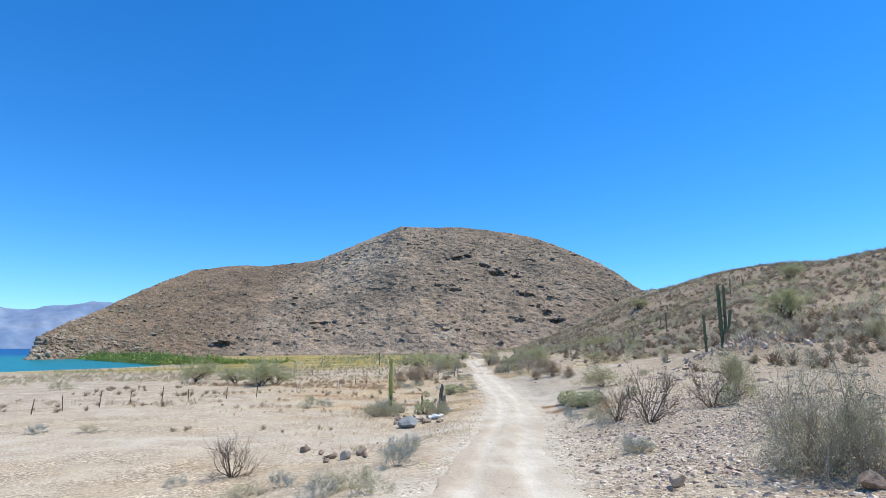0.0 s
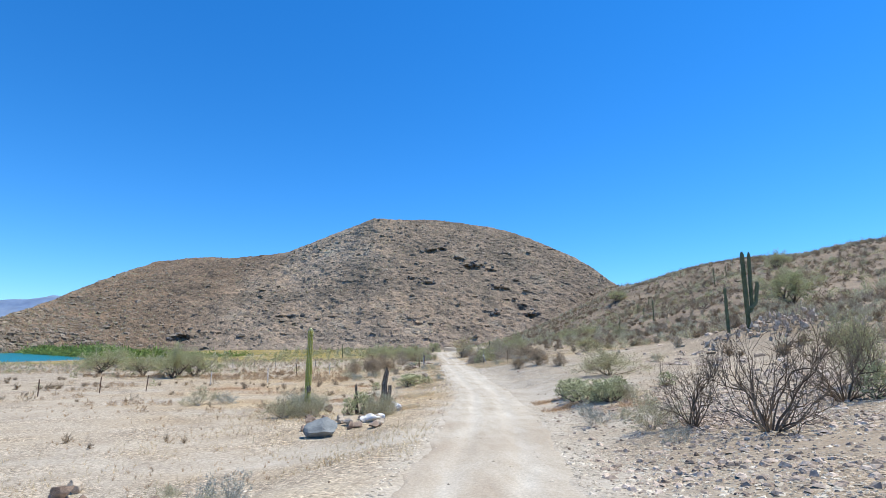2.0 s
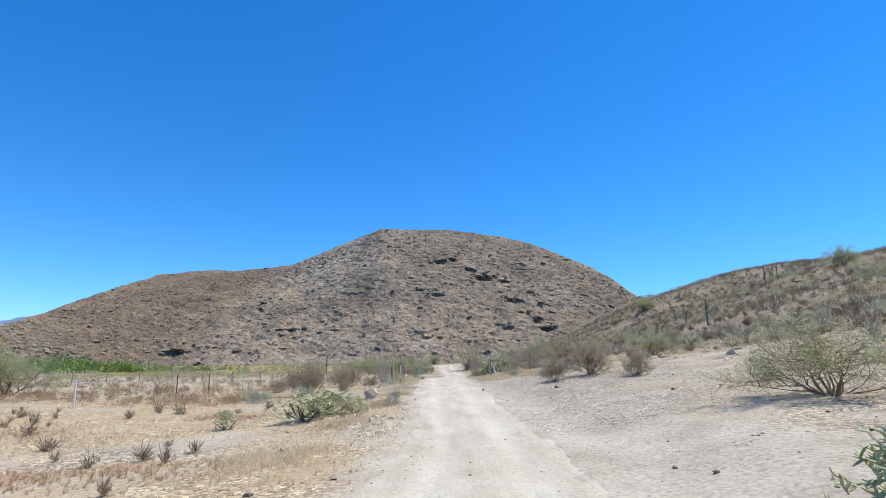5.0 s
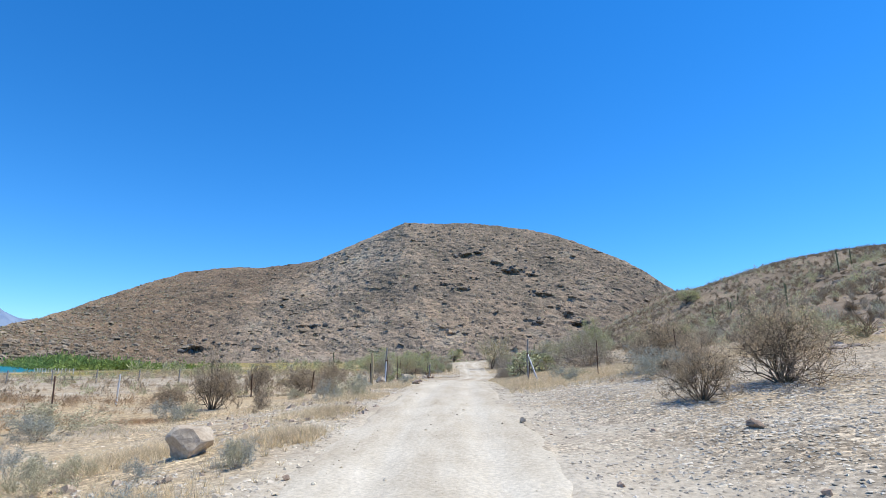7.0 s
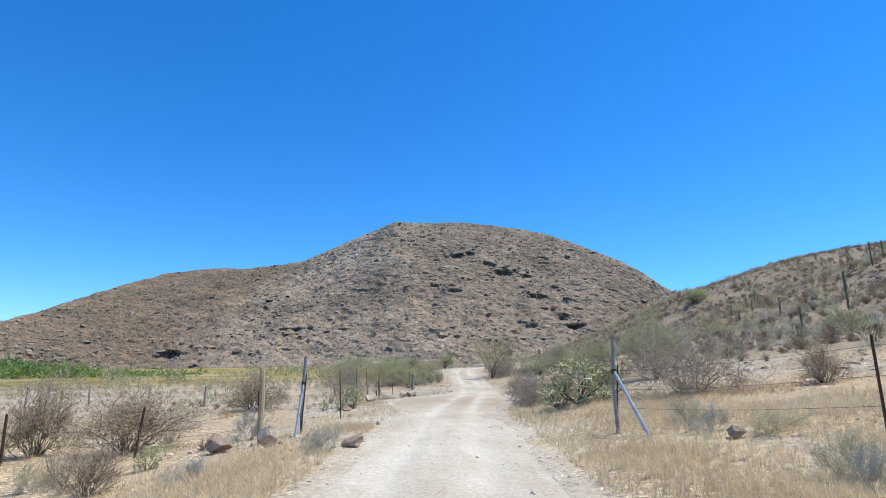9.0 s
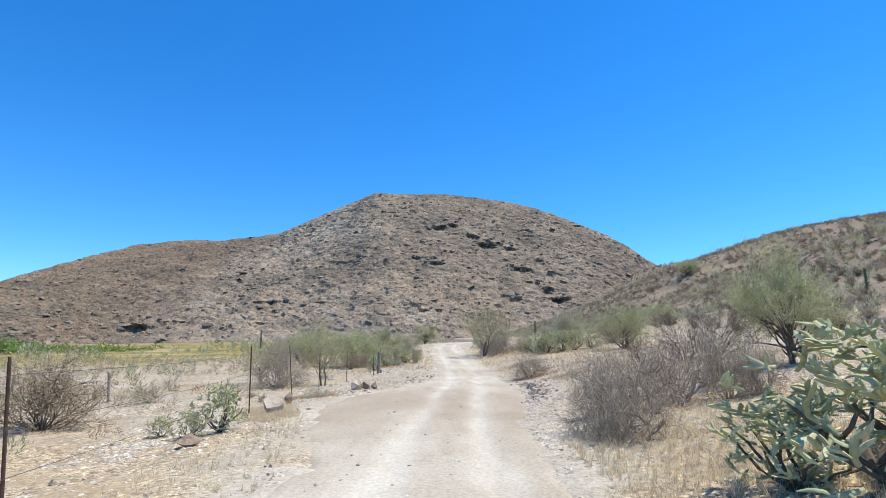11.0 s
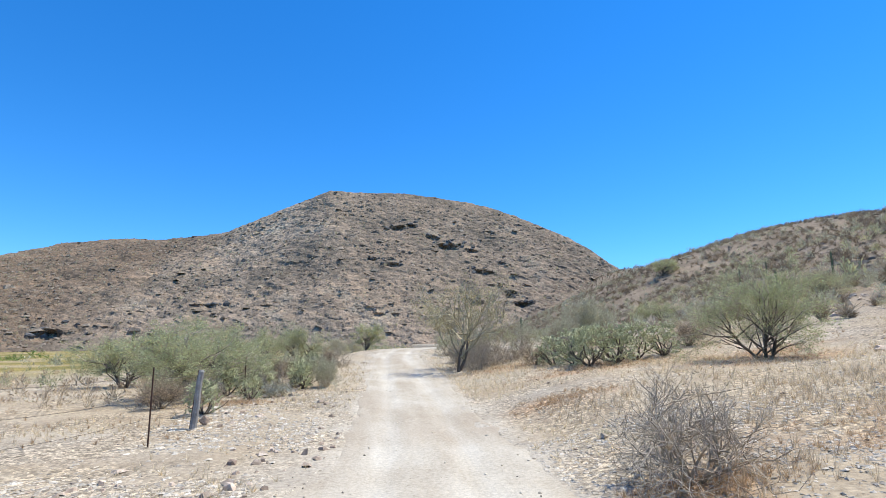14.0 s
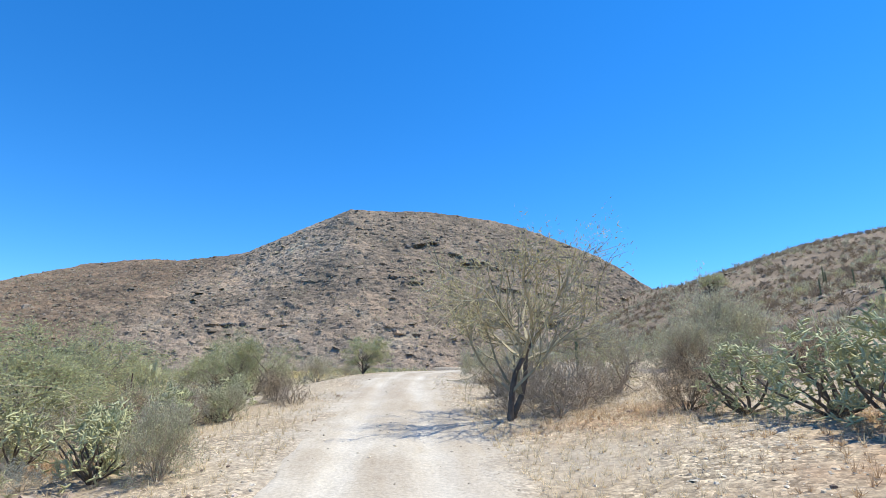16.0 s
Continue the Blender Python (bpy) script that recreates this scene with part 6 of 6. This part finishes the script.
# golden straw in clumps along the verge
GOLD = ((3.5, 80.6, 1.5), (2.4, 82.5, 1.6), (3.6, 87.6, 0.9), (0.9, 44.6, 0.6), (1.4, 51.5, 1.0), (2.2, 57, 0.9), (2.9, 62, 0.8), (3.3, 66.5, 0.8), (3.1, 70, 1.1), (3.2, 74.5, 1.2), (0.6, 66, 1.2), (11.5, 86, 1.8), (12.6, 88.4, 2.0), (14, 85, 2.2), (9.9, 82, 1.1), (10.2, 79, 1.2), (13.2, 80.5, 1.8), (2.1, 101.8, 0.6), (1.2, 104, 1.0), (11.8, 40.6, 1.2))
gk = np.array(GOLD)[rs.randint(0, len(GOLD), 15000)]
x, y = gk[:, 0] + gk[:, 2] * 0.5 * rs.normal(0, 1, 15000), gk[:, 1] + gk[:, 2] * 0.6 * rs.normal(0, 1, 15000)
ok = np.abs(x - road_x(y)) > road_half(y, x - road_x(y)) + 0.3
x, y = x[ok], y[ok]
field_of("dry_grass", tuft_base(tr, 12, 0.014, 1.0), x, y, rs.uniform(0.08, 0.26, len(x)), M_STRAW, "golden dry grass in soft clumps along the verge", "grass", 0, squash=(0.6, 1.1), tilt=0.2)

# shrubs over the hillside and the far flats
def far_scrub(name, n, xr, yr, keep, lo, hi, mat, label, blades=90, seed=1, size=0.13, slim=0.22):
    xs, ys = rs.uniform(*xr, n), rs.uniform(*yr, n)
    ok = (rs.uniform(0, 1, n) < keep(xs, ys)) & (np.abs(xs - road_x(ys)) > 6) & (((xs - 33) / 9) ** 2 + ((ys - 60) / 6) ** 2 > 1)
    xs, ys = xs[ok], ys[ok]
    base = twig_base(random.Random(seed), blades, slim) if size == 0 else bush_base(random.Random(seed), blades, size, slim)
    field_of(name, base, xs, ys, rs.uniform(lo, hi, len(xs)), mat, label, "scrub", squash=(0.7, 1.2), tilt=0.1)


hillside = lambda x, y: np.clip((x - road_x(y) - 17) / 14, 0, 1) * np.clip(0.9 + 1.5 * fbm(x / 14, y / 14, 3, 331), 0.1, 1)
near_belt = lambda x, y: hillside(x, y) * (np.hypot(x - road_x(y), np.maximum(0, y - 150)) < 62)
beyond = lambda x, y: hillside(x, y) * (np.hypot(x - road_x(y), np.maximum(0, y - 150)) >= 62)
far_scrub("hillside_scrub", 1500, (14, 75), (35, 205), near_belt, 0.8, 2.2, M_TWIG_TAN, "leafless brown scrub over the hillside", 260, 21, 0, 0.012)
far_scrub("hillside_scrub", 800, (14, 75), (35, 205), near_belt, 0.7, 2.0, M_TWIG_GREY, "leafless grey scrub over the hillside", 260, 25, 0, 0.012)
far_scrub("hillside_scrub", 900, (14, 75), (35, 205), near_belt, 0.7, 1.9, M_LEAF_GREY, "grey-green scrub over the hillside", 300, 22, 0.07, 0.14)
far_scrub("hillside_scrub", 7000, (14, 210), (35, 330), beyond, 1.0, 3.0, M_TWIG_TAN, "leafless brown scrub over the hillside", 70, 1, 0, 0.02)
far_scrub("hillside_scrub", 1500, (14, 210), (35, 330), beyond, 1.0, 2.8, M_TWIG_DARK, "dark twiggy scrub over the hillside", 80, 12, 0, 0.02)
far_scrub("hillside_scrub", 1900, (14, 210), (35, 330), beyond, 1.0, 2.8, M_LEAF_GREY, "grey-green scrub over the hillside", 80, 2, 0.11)
far_scrub("hillside_scrub", 600, (14, 150), (60, 300), beyond, 1.2, 3.0, M_LEAF_OLIVE, "olive scrub over the hillside", 110, 3, 0.11)
hd, hy = 15 + 95 * rs.uniform(0, 1, 9000) ** 1.5, rs.uniform(25, 230, 9000)
hx = road_x(hy) + hd
stony = rs.uniform(0, 1, 9000) < np.clip(0.35 + 2.2 * fbm(hx / 11, hy / 11, 3, 335), 0.08, 1)
hx, hy = hx[stony], hy[stony]
field_of("hill_rubble", shard, hx, hy, 0.12 + 0.75 * rs.uniform(0, 1, len(hx)) ** 3, M_SCREE, "broken tan and reddish stones over the hillside", "stones", 0.05, squash=(0.3, 0.6), tilt=0.4)
far_scrub("hillside_scrub", 4200, (20, 210), (205, 440), hillside, 0.9, 2.6, M_TWIG_TAN, "leafless brown scrub below the saddle", 70, 17, 0, 0.022)
far_scrub("hillside_scrub", 1800, (20, 210), (205, 440), hillside, 0.9, 2.6, M_LEAF_GREY, "grey-green scrub below the saddle", 70, 18, 0.12)
far_scrub("hillside_scrub", 5200, (60, 330), (330, 660), lambda x, y: 0.75 + 0 * x, 1.2, 3.4, M_TWIG_TAN, "leafless brown scrub on the saddle", 46, 19, 0, 0.035)
far_scrub("hillside_scrub", 2400, (60, 330), (330, 660), lambda x, y: 0.7 + 0 * x, 1.2, 3.4, M_LEAF_GREY, "grey-green scrub on the saddle", 46, 20, 0.16)
hd, hy = rs.uniform(18, 200, 8000), rs.uniform(150, 440, 8000)
hx = road_x(hy) + hd
stony = rs.uniform(0, 1, 8000) < np.clip(0.4 + 2.2 * fbm(hx / 22, hy / 22, 3, 336), 0.1, 1)
hx, hy = hx[stony], hy[stony]
field_of("hill_rubble", shard, hx, hy, 0.4 + 1.7 * rs.uniform(0, 1, len(hx)) ** 3, M_BLOCK, "broken brown rocks on the far hillside", "stones", 0.02, squash=(0.35, 0.7), tilt=0.5)
flat = lambda x, y: np.clip(0.25 + 1.8 * fbm(x / 18, y / 10, 3, 341), 0, 1) * np.clip((np.abs(x - road_x(y)) - 8) / 10, 0, 1)
far_scrub("flat_scrub", 1500, (-60, 60), (150, 395), lambda x, y: flat(x, y) * (land(x, y) < 12), 1.2, 3.0, M_LEAF_OLIVE, "olive scrub at the foot of the mountain", 110, 4)
far_scrub("flat_scrub", 900, (-60, 60), (160, 395), lambda x, y: flat(x, y) * (land(x, y) < 12), 1.0, 2.6, M_LEAF_GREY, "grey scrub at the foot of the mountain", 90, 5)
far_scrub("marsh_scrub", 5000, (-90, -8), (48, 150), lambda x, y: np.clip(-0.25 + 2.6 * fbm(x / 16, y / 6, 3, 351), 0, 1), 0.4, 1.1, M_LEAF_DRY, "low tan and yellow salt-marsh scrub", 90, 6, 0.1)
far_scrub("marsh_scrub", 4500, (-100, -18), (60, 220), lambda x, y: np.clip(-0.3 + 2.6 * fbm(x / 18, y / 6, 3, 355), 0, 1), 0.4, 1.2, M_LEAF_OLIVE, "low olive salt-marsh scrub", 90, 7, 0.1)

far_scrub("russet_scrub", 3000, (-40, -6), (44, 84), lambda x, y: np.clip(-0.32 + 3.4 * fbm(x / 9, y / 4, 3, 361), 0, 1), 0.3, 0.75, M_RUST_GRASS, "low russet dead scrub on the flat", 130, 8, 0.08)
far_scrub("dry_scrub", 1300, (-45, 0), (34, 110), lambda x, y: np.clip(-0.2 + 2.4 * fbm(x / 9, y / 5, 3, 365), 0, 1), 0.3, 0.9, M_TWIG_TAN, "low dry brown scrub on the flat", 150, 9, 0, 0.012)

for count, low_h, high_h, mat, seed, words in ((2600, 0.3, 0.9, M_LEAF_DRY, 41, "low tan herbs on the flat"), (1800, 0.3, 1.0, M_LEAF_OLIVE, 42, "low olive herbs on the flat"), (1500, 0.25, 0.6, M_RUST_GRASS, 43, "low russet herbs on the flat")):
    far_scrub("flat_scrub", count, (-55, -1), (86, 165), lambda x, y: np.clip(-0.05 + 2.6 * fbm(x / 8, y / 5, 3, 371 + seed), 0, 1), low_h, high_h, mat, words, 90, seed, 0.1)

# mangroves along the inner shore
t = rs.uniform(0, 1, 1500)
mx = np.interp(t, (0, 0.45, 0.75, 1), (-218, -132, -104, -62)) + rs.normal(0, 3, 1500)
my = np.interp(t, (0, 0.45, 0.75, 1), (322, 236, 212, 214)) + rs.normal(0, 5, 1500)
keep = rs.uniform(0, 1, 1500) < np.interp(t, (0, 0.8, 1), (1, 1, 0.4))
mx, my = mx[keep], my[keep]
field_of("mangroves", bush_base(random.Random(9), 80, 0.15), mx, my, rs.uniform(1.6, 4.2, len(mx)) * (0.55 + 1.15 * np.clip(0.5 + 1.4 * fbm(mx / 16, my / 16, 2, 401), 0, 1)), M_LEAF_VIVID, "dense green mangrove thicket along the shore", "mangroves", squash=(0.6, 1.0), tilt=0.1)

# broken blocks and scrub over the mountain's face
def on_face(n, lo=0.0, hi=1.0):
    i = rs.randint(30, FACE[0].shape[0] - 20, n)
    j = (rs.uniform(lo, hi, n) * (FACE[0].shape[1] - 1)).astype(int)
    return np.column_stack([a[i, j] for a in FACE])


for count, small, large, seed in ((9000, 0.7, 2.6, 1), (1100, 2.2, 5.5, 2)):
    P = on_face(count, 0.02, 1.0)
    tagged(joined_field("rock_blocks", *shard, P, small + (large - small) * rs.uniform(0, 1, count) ** 2.5, rs.uniform(0, 6, count), M_BLOCK, 0.45, seed, (0.3, 0.6)), "broken brown rock blocks on the mountain face", "rocks", kind="stuff")
# cliffs and fallen blocks at the seaward tip
i, j = np.where((FACE[0] < -198) & (FACE[2] < 13) & (FACE[1] < 372))
take = rs.randint(0, len(i), 420)
P = np.column_stack([a[i[take], j[take]] for a in FACE])
tagged(joined_field("tip_rocks", *lump, P, 1.2 + 3.6 * rs.uniform(0, 1, 420) ** 2, rs.uniform(0, 6, 420), M_BLOCK, 0.5, 5, (0.5, 1.0)), "dark broken rocks at the seaward tip", "rocks", kind="stuff")
for count, base, mat, look_of in ((4500, twig_base(random.Random(33), 44, 0.03), M_TWIG_TAN, "leafless brown scrub on the mountain face"), (2600, bush_base(random.Random(31), 30, 0.22), M_LEAF_GREY, "sparse grey-green scrub on the mountain face"), (900, bush_base(random.Random(32), 34, 0.22), M_LEAF_OLIVE, "sparse olive scrub on the mountain face")):
    P = on_face(count, 0.0, 1.0)
    tagged(joined_field("mountain_scrub", *base, P, rs.uniform(0.7, 2.3, len(P)), rs.uniform(0, 6, len(P)), mat, 0.1, 3, (0.7, 1.1)), look_of, "scrub", kind="stuff")

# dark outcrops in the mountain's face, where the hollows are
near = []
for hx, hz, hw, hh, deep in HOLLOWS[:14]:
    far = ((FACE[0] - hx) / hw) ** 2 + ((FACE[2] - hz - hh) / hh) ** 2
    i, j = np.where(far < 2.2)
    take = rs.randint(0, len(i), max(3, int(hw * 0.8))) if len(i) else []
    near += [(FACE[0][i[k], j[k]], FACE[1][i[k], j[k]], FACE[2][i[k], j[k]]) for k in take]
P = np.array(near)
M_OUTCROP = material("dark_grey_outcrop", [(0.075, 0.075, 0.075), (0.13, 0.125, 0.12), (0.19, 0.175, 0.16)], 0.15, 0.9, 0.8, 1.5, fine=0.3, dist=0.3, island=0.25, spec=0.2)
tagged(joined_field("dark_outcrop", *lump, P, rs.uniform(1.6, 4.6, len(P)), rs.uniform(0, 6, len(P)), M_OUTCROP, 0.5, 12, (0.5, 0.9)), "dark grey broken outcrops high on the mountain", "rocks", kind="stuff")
